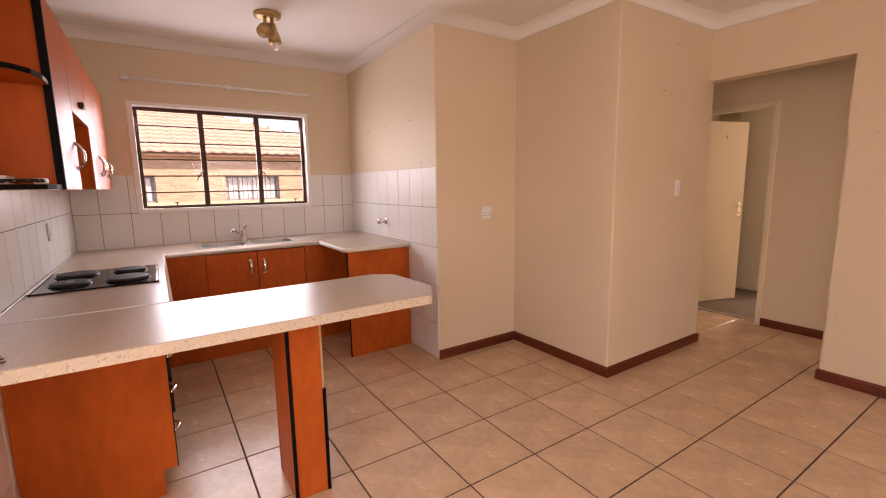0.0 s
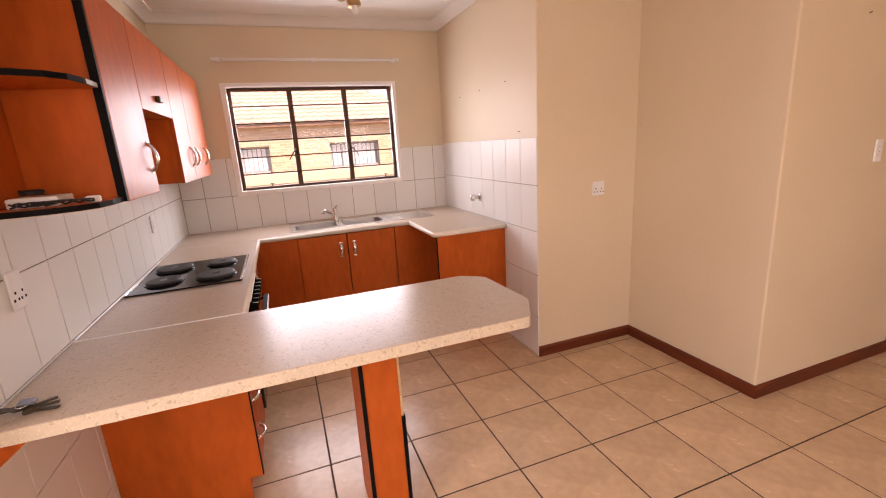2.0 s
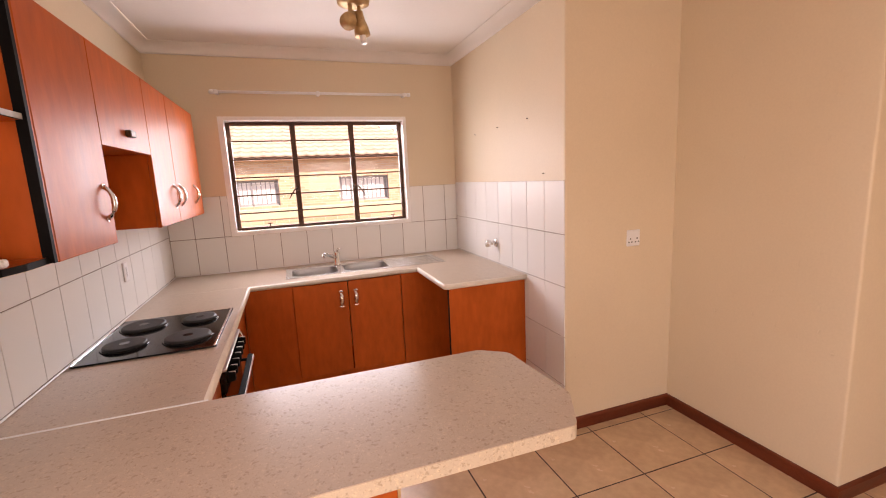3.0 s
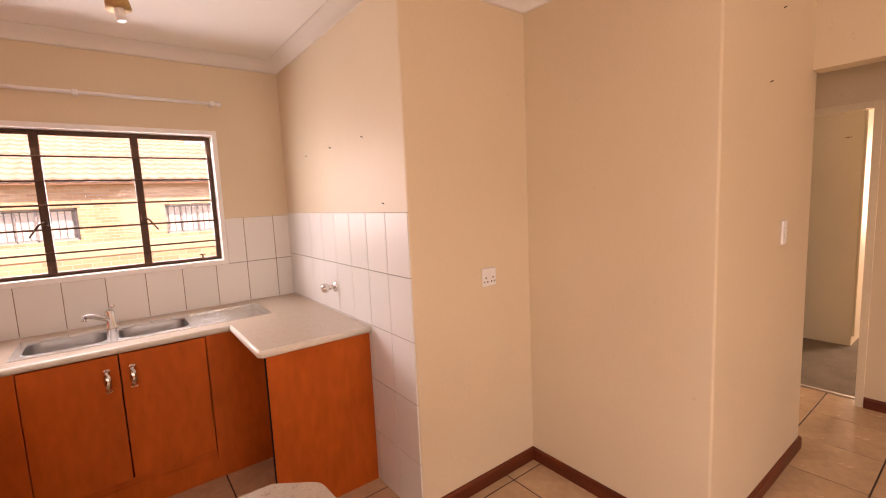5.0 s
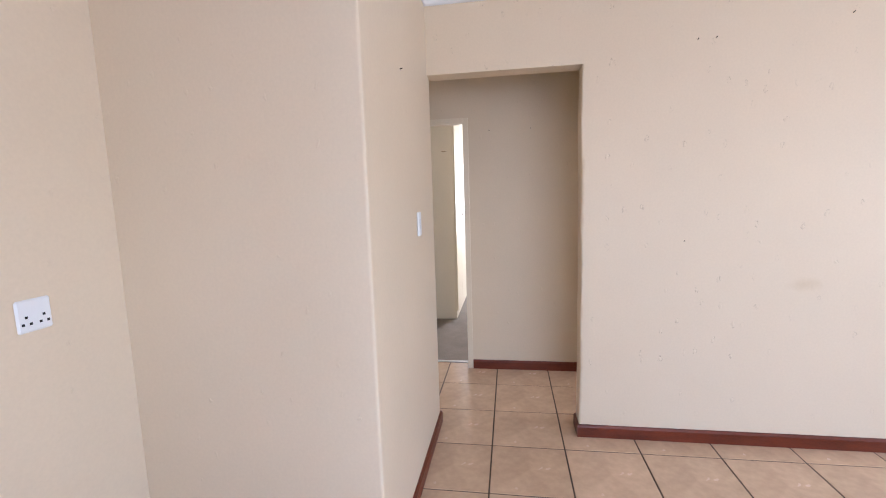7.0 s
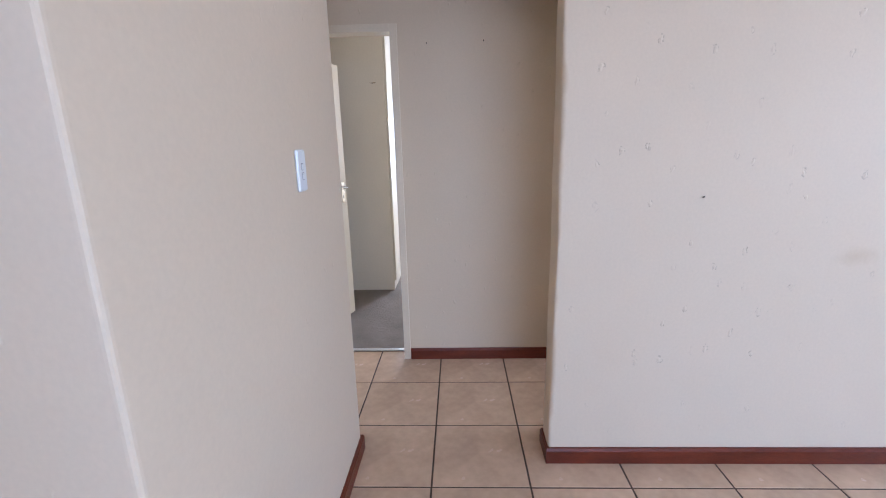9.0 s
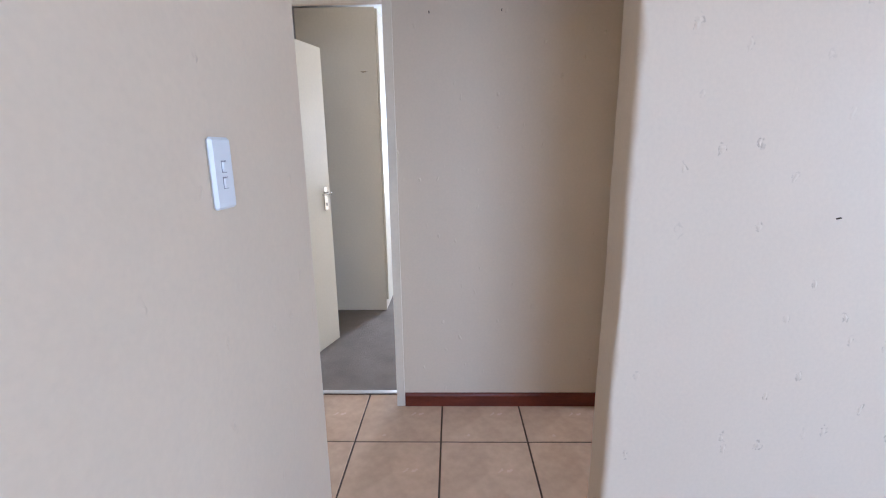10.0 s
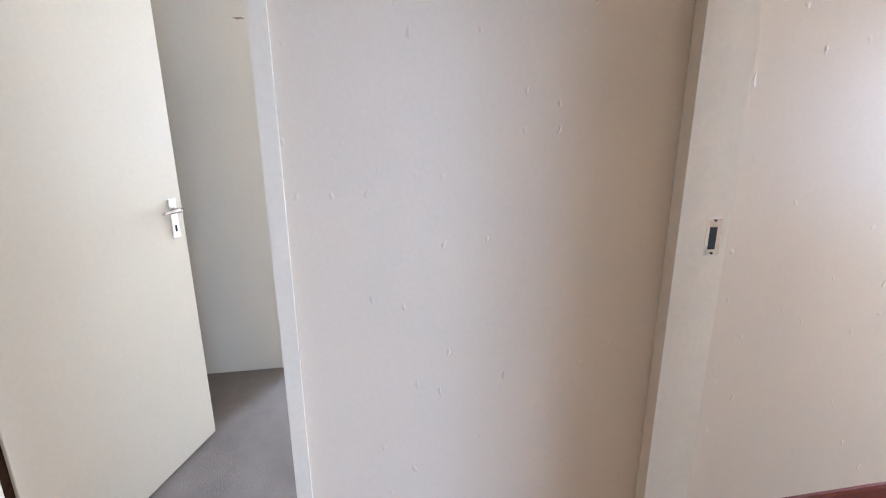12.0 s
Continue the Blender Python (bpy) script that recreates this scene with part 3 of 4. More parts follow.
rod = thing("curtain_rod", (1.17, 4.79, 2.29), "white wooden curtain rod on brackets above the window", "curtain rod")
part("rod", tube(B(), [(0.425, 4.775, 2.292), (1.935, 4.775, 2.292)], 0.011), WHITEP, rod)
for x in (0.455, 1.19, 1.90):
    b = B()
    box(b, x - 0.012, x + 0.012, 4.787, NY + 0.008, 2.28, 2.304, 0.003)
    box(b, x - 0.014, x + 0.014, 4.762, 4.79, 2.276, 2.308, 0.004)
    part("bracket", b, WHITEP, rod)
for x in (0.425, 1.935):
    part("finial", tube(B(), [(x - 0.018, 4.775, 2.292), (x - 0.012, 4.775, 2.292), (x + 0.012, 4.775, 2.292), (x + 0.018, 4.775, 2.292)], [0.008, 0.017, 0.017, 0.008]), WHITEP, rod)

# ---- passage door frames and door ----


def frame_profile():
    """Plan outline of a pressed steel jamb for an opening in the wall at the passage end."""
    return [(HX - 0.012, 0), (HX - 0.012, 0.042), (HX + 0.075, 0.042), (HX + 0.075, 0.030), (HX1 + 0.012, 0.028), (HX1 + 0.012, 0)]


fr = thing("door_frame_1", (HX, 2.44, 0), "ivory painted steel door frame to the bedroom", "door frame", kind="structure")
part("jamb", prism(B(), [(x, 2.017 + y) for x, y in frame_profile()], 0, 2.097), FRAMEP, fr)
part("jamb", prism(B(), [(x, 2.893 - y) for x, y in frame_profile()], 0, 2.097), FRAMEP, fr)
part("head", prism(B(), [(x, 2.098 - y) for x, y in frame_profile()], 2.0595, 2.8505, "y"), FRAMEP, fr)
part("threshold_strip", bx(HX1 - 0.012, HX1 + 0.02, 2.07, 2.84, 0.0, 0.008, 0.002), ALU, fr, "pale aluminium threshold strip")

fr2 = thing("door_frame_2", (5.3, 0.87, 0), "ivory painted steel door frame of the second bedroom", "door frame", kind="structure")
prof = [(0.96, 0), (0.96, 0.045), (0.875, 0.045), (0.875, 0.030), (0.788, 0.030), (0.788, 0)]
part("jamb", prism(B(), [(HX - 0.002 - x, y) for y, x in prof], 0, 2.1), FRAMEP, fr2)
part("jamb", prism(B(), [(4.535 + x, y) for y, x in prof], 0, 2.1), FRAMEP, fr2)
part("head", prism(B(), [(y, 2.1 - x) for y, x in prof], 4.58, 5.29, "x"), FRAMEP, fr2)
b = B()
box(b, 5.306, 5.3135, 0.812, 0.86, 1.04, 1.15, 0.001)
sp = part("strike_plate", b, CHROME, fr2, "worn chrome strike plate")
part("strike_slot", bx(5.3045, 5.308, 0.828, 0.85, 1.06, 1.125), HOLE, sp)
for z in (1.145, 1.048):
    part("screw", tube(B(), [(5.304, 0.836, z), (5.307, 0.836, z)], 0.004), KEYM, sp)

# bedroom door, standing open; built along +x from the hinge
door = thing("door_1", (5.43, 2.846, 0.012), "ivory painted flush door standing open on carpet", "door")
a = math.atan2(2.600 - 2.846, 6.212 - 5.43)
door.rotation_euler = (0, 0, a)


def local(name, bm, material, parent, label=""):
    me = bpy.data.meshes.new(name)
    bm.to_mesh(me)
    bm.free()
    me.materials.append(material)
    ob = new(name, me)
    ob.parent = parent
    return tagged(ob, label)


local("leaf", bx(0.017, 0.817, 0.0, 0.04, 0, 2.025, 0.002), DOORP, door)
# dark strip filling the hinge gap; the gap's shade is put into its brown
local("hinge_edge", bx(-0.008, 0.0165, 0.012, 0.036, 0.004, 2.02), mat("timber brown with painted gap shade", (0.06, 0.03, 0.012), 0.8, var=0.4, spec=0.1), door, "timber-brown strip with the hinge gap's shade in its colour")
for z in (0.22, 1.78):
    b = B()
    tube(b, [(0.0, -0.004, z), (0.0, -0.004, z + 0.10)], 0.007)
    box(b, -0.03, 0.0, -0.002, 0.002, z + 0.005, z + 0.095)
    box(b, 0.0, 0.03, -0.003, 0.001, z + 0.005, z + 0.095)
    local("hinge", b, FRAMEP, door, "painted-over steel hinge")
b = B()
box(b, 0.738, 0.778, -0.008, 0.0, 0.97, 1.135, 0.003)
hp = local("handle_plate", b, CHROME, door, "chrome handle plate with keyhole")
b = B()
tube(b, [(0.758, -0.008, 1.09), (0.758, -0.045, 1.09), (0.743, -0.05, 1.09), (0.653, -0.05, 1.088)], [0.009, 0.009, 0.009, 0.007])
local("lever", b, CHROME, hp)
local("keyhole", bx(0.754, 0.762, -0.0095, -0.007, 1.0, 1.025), HOLE, hp)
b = B()
box(b, 0.738, 0.778, 0.04, 0.048, 0.97, 1.135, 0.003)
tube(b, [(0.758, 0.048, 1.09), (0.758, 0.09, 1.09), (0.653, 0.09, 1.088)], 0.008)
local("handle_back", b, CHROME, door)
local("sticker_mark", prism(B(), rounded([(0.5, 1.84), (0.512, 1.835), (0.516, 1.875), (0.503, 1.88)], 0.004), -0.0012, 0.0, "y"), MARK, door, "brown glue mark")
local("scuff", prism(B(), [(0.06, 0.09), (0.075, 0.085), (0.095, 0.11), (0.085, 0.112), (0.07, 0.1)], -0.001, 0.0, "y"), MARK, door, "grey scuff")

ward = thing("wardrobe", (7.6, 2.62, 0), "white built-in wardrobe with hinged doors on carpet", "wardrobe")
part("body", bx(6.80, 8.75, 2.332, 2.95, 0.004, 2.45, 0.002), WARD, ward)
for k in range(4):
    x = 6.81 + k * 0.485
    d = part("door", bx(x, x + 0.478, 2.312, 2.330, 0.10, 2.44, 0.003), WARD, ward)
    hx = x + (0.43 if k % 2 == 0 else 0.05)
    part("handle", tube(B(), [(hx, 2.31, 1.21), (hx, 2.285, 1.23), (hx, 2.28, 1.28), (hx, 2.285, 1.33), (hx, 2.31, 1.35)], 0.005), CHROME, d, "bow chrome handle")

part("scuff", prism(B(), [(2.405, 1.985), (2.425, 1.99), (2.47, 1.986), (2.44, 1.979)], 6.7985, 6.7998, "x"), MARK, ward, "small brown scuff")

# sliding door beside the kitchen
fd = thing("door_2", (-0.15, 0.55, 0), "dark brown framed glass sliding door", "door", kind="structure")
b = B()
box(b, -0.17, -0.105, 1.56, 1.698, 0, 2.098, 0.003)
box(b, -0.17, -0.105, -0.498, -0.455, 0, 2.098, 0.003)
box(b, -0.17, -0.105, -0.455, 1.56, 2.05, 2.098, 0.003)
part("frame", b, WFRAME, fd)
part("threshold", bx(-0.17, -0.105, -0.455, 1.56, -0.002, 0.02, 0.003), WFRAME, fd)
part("stile", bx(-0.155, -0.12, 0.50, 0.56, 0.02, 2.05, 0.003), WFRAME, fd)
p = part("pane", bx(-0.14, -0.135, -0.455, 0.50, 0.02, 2.05), GLASS, fd)
p.visible_shadow = False

# ---- kitchen ----
TZ = 0.91                                                # worktop height


def bow_handle(bm, c, length, out, along="z", wide=0.25):
    """A bow handle at c on a front; out: direction it stands out; along: its run."""
    c, o = Vector(c), Vector(out)
    d = Vector((0, 0, 1)) if along == "z" else Vector((0, 1, 0)) if abs(o.x) > 0.5 else Vector((1, 0, 0))
    path = [c + d * (length * (k / 8 - 0.5)) + o * (0.028 * math.sin(math.pi * k / 8) ** 0.6) for k in range(9)]
    tube(bm, path, [0.007, 0.007, 0.0078, 0.0085, 0.0088, 0.0085, 0.0078, 0.007, 0.007])
    for k in (0, 8):
        tube(bm, [path[k] - o * 0.001, path[k] + o * 0.004], 0.0085)
    w = d.cross(o)
    for v in bm.verts:
        v.co += w * (wide * (v.co - c).dot(w))          # a flattened strap, wider than thick
    return bm


# worktops
wt = thing("worktop", (0.3, 4.5, TZ - 0.035), "speckled beige laminate worktop with a rolled pale edge", "worktop")
b = B()
X1, YF = 0.585, 4.183
box(b, 0.002, X1 - 0.016, 2.534, NY - 0.002, TZ - 0.033, TZ)
part("top_west", b, TOP, wt)
b = B()
SX0, SX1, SY0, SY1 = 0.84, 1.60, 4.325, 4.63              # cut-out for the bowls
grid_slab(b, [X1 - 0.016, SX0, SX1, 1.776, AX - 0.004], [3.576, YF + 0.016, SY0, SY1, NY - 0.002],
          lambda x, y: (y > YF + 0.016 or x > 1.776) and not (SX0 < x < SX1 and SY0 < y < SY1), TZ - 0.033, TZ)
part("top_north", b, TOP, wt)
nose = [(0, -0.033), (0.010, -0.033), (0.0155, -0.027), (0.016, -0.014), (0.013, -0.004), (0.006, 0.0), (0, 0)]


def nosing(name, path):
    b = swept(B(), path, [(o, TZ + z) for o, z in nose])
    for f in b.faces:
        f.smooth = True
    part(name, b, EDGE, wt, "pale rounded laminate edge")


nosing("edge", [(1.776, YF + 0.016), (X1 - 0.016, YF + 0.016), (X1 - 0.016, 2.534)])
nosing("edge", [(1.776, YF + 0.0), (1.776, 3.592), (1.79, 3.576), (AX - 0.004, 3.576)][::-1])
part("joint_strip", bx(0.004, X1, 2.526, 2.5335, TZ - 0.03, TZ + 0.0025, 0.001), WHITEP, wt, "white joint strip")

part("sealant", bx(0.0005, 0.009, 2.536, NY - 0.002, TZ + 0.0005, TZ + 0.007, 0.003), WHITEP, wt, "white sealant bead along the tiles")
part("sealant", bx(0.010, AX - 0.006, NY - 0.010, NY - 0.001, TZ + 0.0005, TZ + 0.006, 0.003), WHITEP, wt, "white sealant bead along the tiles")
part("corner_joint", bx(0.004, X1 - 0.02, 4.192, 4.195, TZ - 0.02, TZ + 0.0008), EDGE, wt, "pale filled corner joint")

bar = thing("breakfast_bar", (1.03, 2.2, 0), "speckled beige laminate breakfast bar on a cherry post", "breakfast bar")
outline = rounded([(0.004, 1.945), (1.565, 1.945), (1.65, 2.10), (1.628, 2.452), (1.532, 2.526), (0.004, 2.526)], 0.02, {1, 2, 3, 4}, 3)
part("bar_top", prism(B(), outline, TZ - 0.003, TZ), TOP, bar)
part("bar_edge", prism(B(), outline, TZ - 0.042, TZ - 0.003), speckled("speckled stone-pattern edging", (0.63, 0.53, 0.40), 0.35), bar, "pale stone-patterned edging")
post = part("post", bx(0.962, 1.107, 2.166, 2.45, 0.002, TZ - 0.043, 0.001), WOOD, bar, "cherry melamine post")
part("edging", bx(0.960, 0.976, 2.162, 2.1665, 0.002, TZ - 0.043), BLACK, post, "black edging strip")
part("edging", bx(1.1075, 1.122, 2.162, 2.18, 0.002, 0.50), BLACK, post, "black edging strip, upper half broken off")
part("bare_edge", bx(1.1075, 1.116, 2.164, 2.18, 0.501, TZ - 0.043), WOODB, post, "bare chipboard edge")
part("bracket", prism(B(), [(0.002, TZ - 0.0425), (0.105, TZ - 0.0425), (0.002, TZ - 0.125)], 1.965, 1.981, "y"), WOOD, bar, "triangular cherry bracket")

# drawer unit
dr = thing("drawer_cabinet", (0.27, 2.8, 0), "cherry drawer cabinet with black-edged end panel", "cabinet")
ep = part("end_panel", prism(B(), [(0.002, 0.001), (0.478, 0.001), (0.478, 0.125), (0.532, 0.125), (0.532, TZ - 0.035), (0.002, TZ - 0.035)], 2.556, 2.572, "y"), WOOD, dr)
part("edging", bx(0.5325, 0.537, 2.5555, 2.5725, 0.125, TZ - 0.036), BLACK, ep, "black edging strip")
part("carcass", bx(0.004, 0.512, 2.5725, 3.05, 0.125, TZ - 0.036), WOOD, dr)
part("kickboard", bx(0.45, 0.466, 2.5725, 3.05, 0.001, 0.124), WOOD, dr)
zs = (0.13, 0.345, 0.52, 0.695, 0.868)
for k in range(4):
    f = part("drawer_front", bx(0.513, 0.531, 2.576, 3.046, zs[k] + 0.003, zs[k + 1] - 0.003, 0.0015), WOOD, dr)
    part("handle", bow_handle(B(), (0.531, 2.70, (zs[k] + zs[k + 1]) / 2 + 0.02), 0.11, (1, 0, 0), "y"), CHROME, f, "bow chrome handle")

# built-in oven
ov = thing("oven", (0.27, 3.345, 0), "built-in black electric oven with seven black knobs", "oven")
part("body", bx(0.004, 0.512, 3.054, 3.636, 0.14, 0.79), ENAMEL, ov)
part("rail", bx(0.50, 0.53, 3.052, 3.638, 0.80, TZ - 0.036), WOOD, ov, "cherry filler rail")
cp = part("control_panel", bx(0.513, 0.556, 3.056, 3.634, 0.688, 0.786, 0.003), ENAMEL, ov, "black control panel")
part("panel_trim", bx(0.513, 0.560, 3.054, 3.636, 0.787, 0.797, 0.002), ALU, cp, "silver trim along the panel's top")
for k in range(7):
    y = 3.105 + k * 0.080
    kn = part("knob", tube(B(), [(0.556, y, 0.742), (0.560, y, 0.742), (0.584, y, 0.742), (0.588, y, 0.742)], [0.025, 0.024, 0.021, 0.017], 16), BLACK, cp, "black plastic knob")
    part("knob_mark", bx(0.562, 0.589, y - 0.002, y + 0.002, 0.760, 0.7668), ALU, kn, "pale pointer line")
od = part("oven_door", bx(0.513, 0.545, 3.056, 3.634, 0.16, 0.68, 0.004), OVENG, ov, "dark glass oven door")
b = bx(0.585, 0.612, 3.07, 3.62, 0.622, 0.650, bevel=0.004)
for y in (3.12, 3.57):
    tube(b, [(0.545, y, 0.637), (0.590, y, 0.637)], 0.008)
dh = part("door_handle", b, BLACK, od, "black bar handle with silver face")
part("handle_face", bx(0.6125, 0.617, 3.07, 3.62, 0.626, 0.646, 0.001), ALU, dh)
part("door_trim", bx(0.5452, 0.548, 3.056, 3.634, 0.655, 0.68), ENAMEL, od)
part("kickboard", bx(0.45, 0.466, 3.05, 4.2, 0.001, 0.135), WOOD, ov)

# corner cabinet on the hob side
cc = thing("corner_cabinet", (0.27, 3.92, 0), "cherry corner cabinet with one door", "cabinet")
part("carcass", bx(0.004, 0.512, 3.642, 4.19, 0.125, TZ - 0.036), WOOD, cc)
d = part("door", bx(0.513, 0.531, 3.646, 4.17, 0.135, TZ - 0.042, 0.0015), WOOD, cc)
part("handle", bow_handle(B(), (0.531, 3.70, 0.72), 0.11, (1, 0, 0)), CHROME, d, "bow chrome handle")

# sink cabinets
sc = thing("sink_cabinet", (1.24, 4.5, 0), "cherry sink cabinet with two doors", "cabinet")
part("side_panel", bx(0.84, 0.856, 4.222, 4.8, 0.125, TZ - 0.036), WOOD, sc)
part("side_panel", bx(1.62, 1.636, 4.222, 4.8, 0.125, TZ - 0.036), WOOD, sc)
part("bottom_panel", bx(0.856, 1.62, 4.222, 4.8, 0.125, 0.141), WOOD, sc)
for x0, x1, hx in ((0.851, 1.232, 1.182), (1.238, 1.630, 1.288)):
    d = part("door", bx(x0, x1, 4.203, 4.221, 0.185, TZ - 0.042, 0.002), WOOD, sc)
    part("handle", bow_handle(B(), (hx, 4.203, 0.742), 0.11, (0, -1, 0), wide=0.8), CHROME, d, "bow chrome handle")
part("filler_panel", bx(0.532, 0.846, 4.205, 4.221, 0.13, TZ - 0.036), WOOD, sc, "blank cherry filler panel")
part("filler_panel", bx(1.6375, 2.35, 4.205, 4.221, 0.13, TZ - 0.036), WOOD, sc, "blank cherry filler panel")
part("kickboard", bx(0.47, 2.35, 4.225, 4.241, 0.001, 0.182), WOOD, sc)
pn = thing("appliance_end_panel", (2.05, 3.58, 0), "cherry end panel beside an empty appliance space", "panel")
part("panel", bx(1.801, AX - 0.006, 3.59, 3.606, 0.001, TZ - 0.034), WOOD, pn)
part("edging", bx(1.796, 1.8005, 3.5895, 3.6065, 0.001, TZ - 0.034), BLACK, pn, "black edging strip")

# sink
sk = thing("sink", (1.42, 4.48, TZ), "double-bowl stainless steel sink with ribbed drainer", "sink")
b = B()
BO = ((0.855, 1.195), (1.245, 1.585))
z0, z1 = TZ + 0.0005, TZ + 0.004
for x0, x1, y0, y1 in ((0.815, 0.855, 4.295, 4.69), (1.195, 1.245, 4.345, 4.615), (1.585, 1.62, 4.295, 4.69), (0.855, 1.585, 4.295, 4.345), (0.855, 1.585, 4.615, 4.69)):
    box(b, x0, x1, y0, y1, z0, z1)
for y0, y1 in ((4.295, 4.33), (4.655, 4.69)):
    box(b, 1.62, 2.035, y0, y1, z0, z1)
box(b, 1.99, 2.035, 4.33, 4.655, z0, z1)
box(b, 1.62, 1.99, 4.33, 4.655, z0, TZ + 0.0016)
part("rim", b, STEEL, sk)
for x0, x1 in BO:
    ol = rounded([(x0, 4.345), (x1, 4.345), (x1, 4.615), (x0, 4.615)], 0.075, None, 6)
    cx, cy = (x0 + x1) / 2, 4.48
    b = B()
    ringz = ((1.0, TZ + 0.004), (0.985, TZ - 0.004), (0.95, TZ - 0.13), (0.85, TZ - 0.15), (0.12, TZ - 0.155))
    rings = [[b.verts.new((cx + (x - cx) * s, cy + (y - cy) * s, z)) for x, y in ol] for s, z in ringz]
    n = len(ol)
    for p, q in zip(rings, rings[1:]):
        for k in range(n):
            f = b.faces.new((p[k], p[(k + 1) % n], q[(k + 1) % n], q[k]))
            f.smooth = True
    # square corners of the cut-out filled up to the round bowl
    sq = [(x0, 4.345), (x1, 4.345), (x1, 4.615), (x0, 4.615)]
    for c in range(4):
        cv = b.verts.new((*sq[c], TZ + 0.004))
        for k in range(c * 7, c * 7 + 6):
            b.faces.new((cv, rings[0][k], rings[0][k + 1]))
    bmesh.ops.recalc_face_normals(b, faces=b.faces[:])
    bw = part("bowl", b, BOWL, sk, "dull steel bowl with shade in its grey")
    part("drain", disc(B(), (cx, cy), 0.042, TZ - 0.156, TZ - 0.151), CHROME, bw)
for k in range(7):
    y = 4.36 + k * 0.044
    part("drainer_rib", tube(B(), [(1.65, y, TZ - 0.0015), (1.97, y, TZ - 0.0015)], 0.004, 6), STEEL, sk)
tp = thing("mixer_tap", (1.21, 4.73, TZ + 0.004), "chrome kitchen mixer tap", "tap")
part("tap_body", tube(B(), [(1.215, 4.66, TZ + 0.003), (1.215, 4.66, TZ + 0.012), (1.215, 4.66, TZ + 0.014), (1.215, 4.66, TZ + 0.10), (1.215, 4.66, TZ + 0.115)], [0.030, 0.030, 0.025, 0.025, 0.018], 14), CHROME, tp)
part("spout", tube(B(), [(1.215, 4.66, TZ + 0.06), (1.17, 4.61, TZ + 0.088), (1.12, 4.555, TZ + 0.115), (1.105, 4.538, TZ + 0.112), (1.10, 4.534, TZ + 0.092)], [0.017, 0.015, 0.014, 0.014, 0.015]), CHROME, tp)
part("lever", tube(B(), [(1.215, 4.66, TZ + 0.108), (1.222, 4.65, TZ + 0.125), (1.24, 4.63, TZ + 0.145)], [0.012, 0.009, 0.006]), CHROME, tp)

# hob
hob = thing("hob", (0.275, 3.355, TZ), "black built-in electric hob with four solid plates", "hob")
part("plate", bx(0.018, 0.538, 3.045, 3.655, TZ + 0.001, TZ + 0.008, 0.002), ENAMEL, hob)
for x in (0.022, 0.530):
    part("trim", bx(x - 0.005, x + 0.005, 3.045, 3.655, TZ + 0.0085, TZ + 0.0125, 0.0015), CHROME, hob, "chrome trim strip")
for x, y, r in ((0.155, 3.215, 0.083), (0.40, 3.21, 0.094), (0.155, 3.49, 0.094), (0.40, 3.50, 0.077)):
    pl = part("hotplate", tube(B(), [(x, y, TZ + 0.010), (x, y, TZ + 0.020), (x, y, TZ + 0.0235), (x, y, TZ + 0.024)], [r, r, r - 0.004, r - 0.012], 32), IRON, hob, "black cast-iron plate")
    part("plate_ring", tube(B(), [(x, y, TZ + 0.0082), (x, y, TZ + 0.0135)], [r + 0.009, r + 0.005], 32), ENAMEL, pl)
    part("plate_centre", tube(B(), [(x, y, TZ + 0.0241), (x, y, TZ + 0.0245)], 0.02, 20), ENAMEL, pl)

# wall cabinets
UX, UZ0, UZ1 = 0.285, 1.405, 2.115
ou = thing("open_shelf_unit", (0.15, 2.31, UZ0), "cherry open corner shelf with rounded black-edged shelves", "shelf")
part("back_panel", bx(0.002, 0.016, 2.19, 2.495, UZ0, UZ1), WOOD, ou)
part("edging", bx(0.0015, 0.018, 2.183, 2.1895, UZ0, UZ1), BLACK, ou, "black edging strip")
part("side_panel", bx(0.0165, UX - 0.001, 2.48, 2.495, UZ0, UZ1), WOOD, ou)
part("edging", bx(UX - 0.022, UX + 0.003, 2.464, 2.4795, UZ0, UZ1), BLACK, ou, "black edging strip")
curve = [(0.0165, 2.48), (0.0165, 2.195), (0.10, 2.197), (0.17, 2.21), (0.225, 2.24), (0.260, 2.29), (0.274, 2.36), (0.274, 2.48)]
for z in (UZ0, 1.775, UZ1 - 0.016):
    s = part("shelf", prism(B(), curve, z, z + 0.016), WOOD, ou)
    rim = [(x * 1.012, 2.48 + (y - 2.48) * 1.018) for x, y in curve[1:]] + [(x, y) for x, y in curve[:0:-1]]
    part("edging", prism(B(), rim, z - 0.0005, z + 0.0165), BLACK, s, "black edging strip")
part("bare_end", bx(0.2776, 0.2790, 2.375, 2.4635, 1.776, 1.7905), WORNEDGE, ou, "pale worn end of the shelf edging")
part("underside", prism(B(), [(x * 0.985, y + 0.004) if y < 2.48 else (x * 0.985, y) for x, y in curve], UZ0 - 0.004, UZ0 - 0.0006), WARD, ou, "pale underside board")


def wall_cabinet(y0, y1, z0, label, doors):
    c = thing("wall_cabinet", (0.15, (y0 + y1) / 2, z0), label, "cabinet", "wall cabinets over the hob")
    part("carcass", bx(0.004, UX - 0.02, y0 + 0.001, y1 - 0.001, z0, UZ1 - 0.002), WOOD, c)
    for a0, a1, hy in doors:
        d = part("door", bx(UX - 0.019, UX, a0 + 0.002, a1 - 0.002, z0 - 0.003, UZ1, 0.002), WOOD, c)
        if hy:
            part("handle", bow_handle(B(), (UX, hy, 1.55), 0.115, (1, 0, 0)), CHROME, d, "bow chrome handle")
    return c


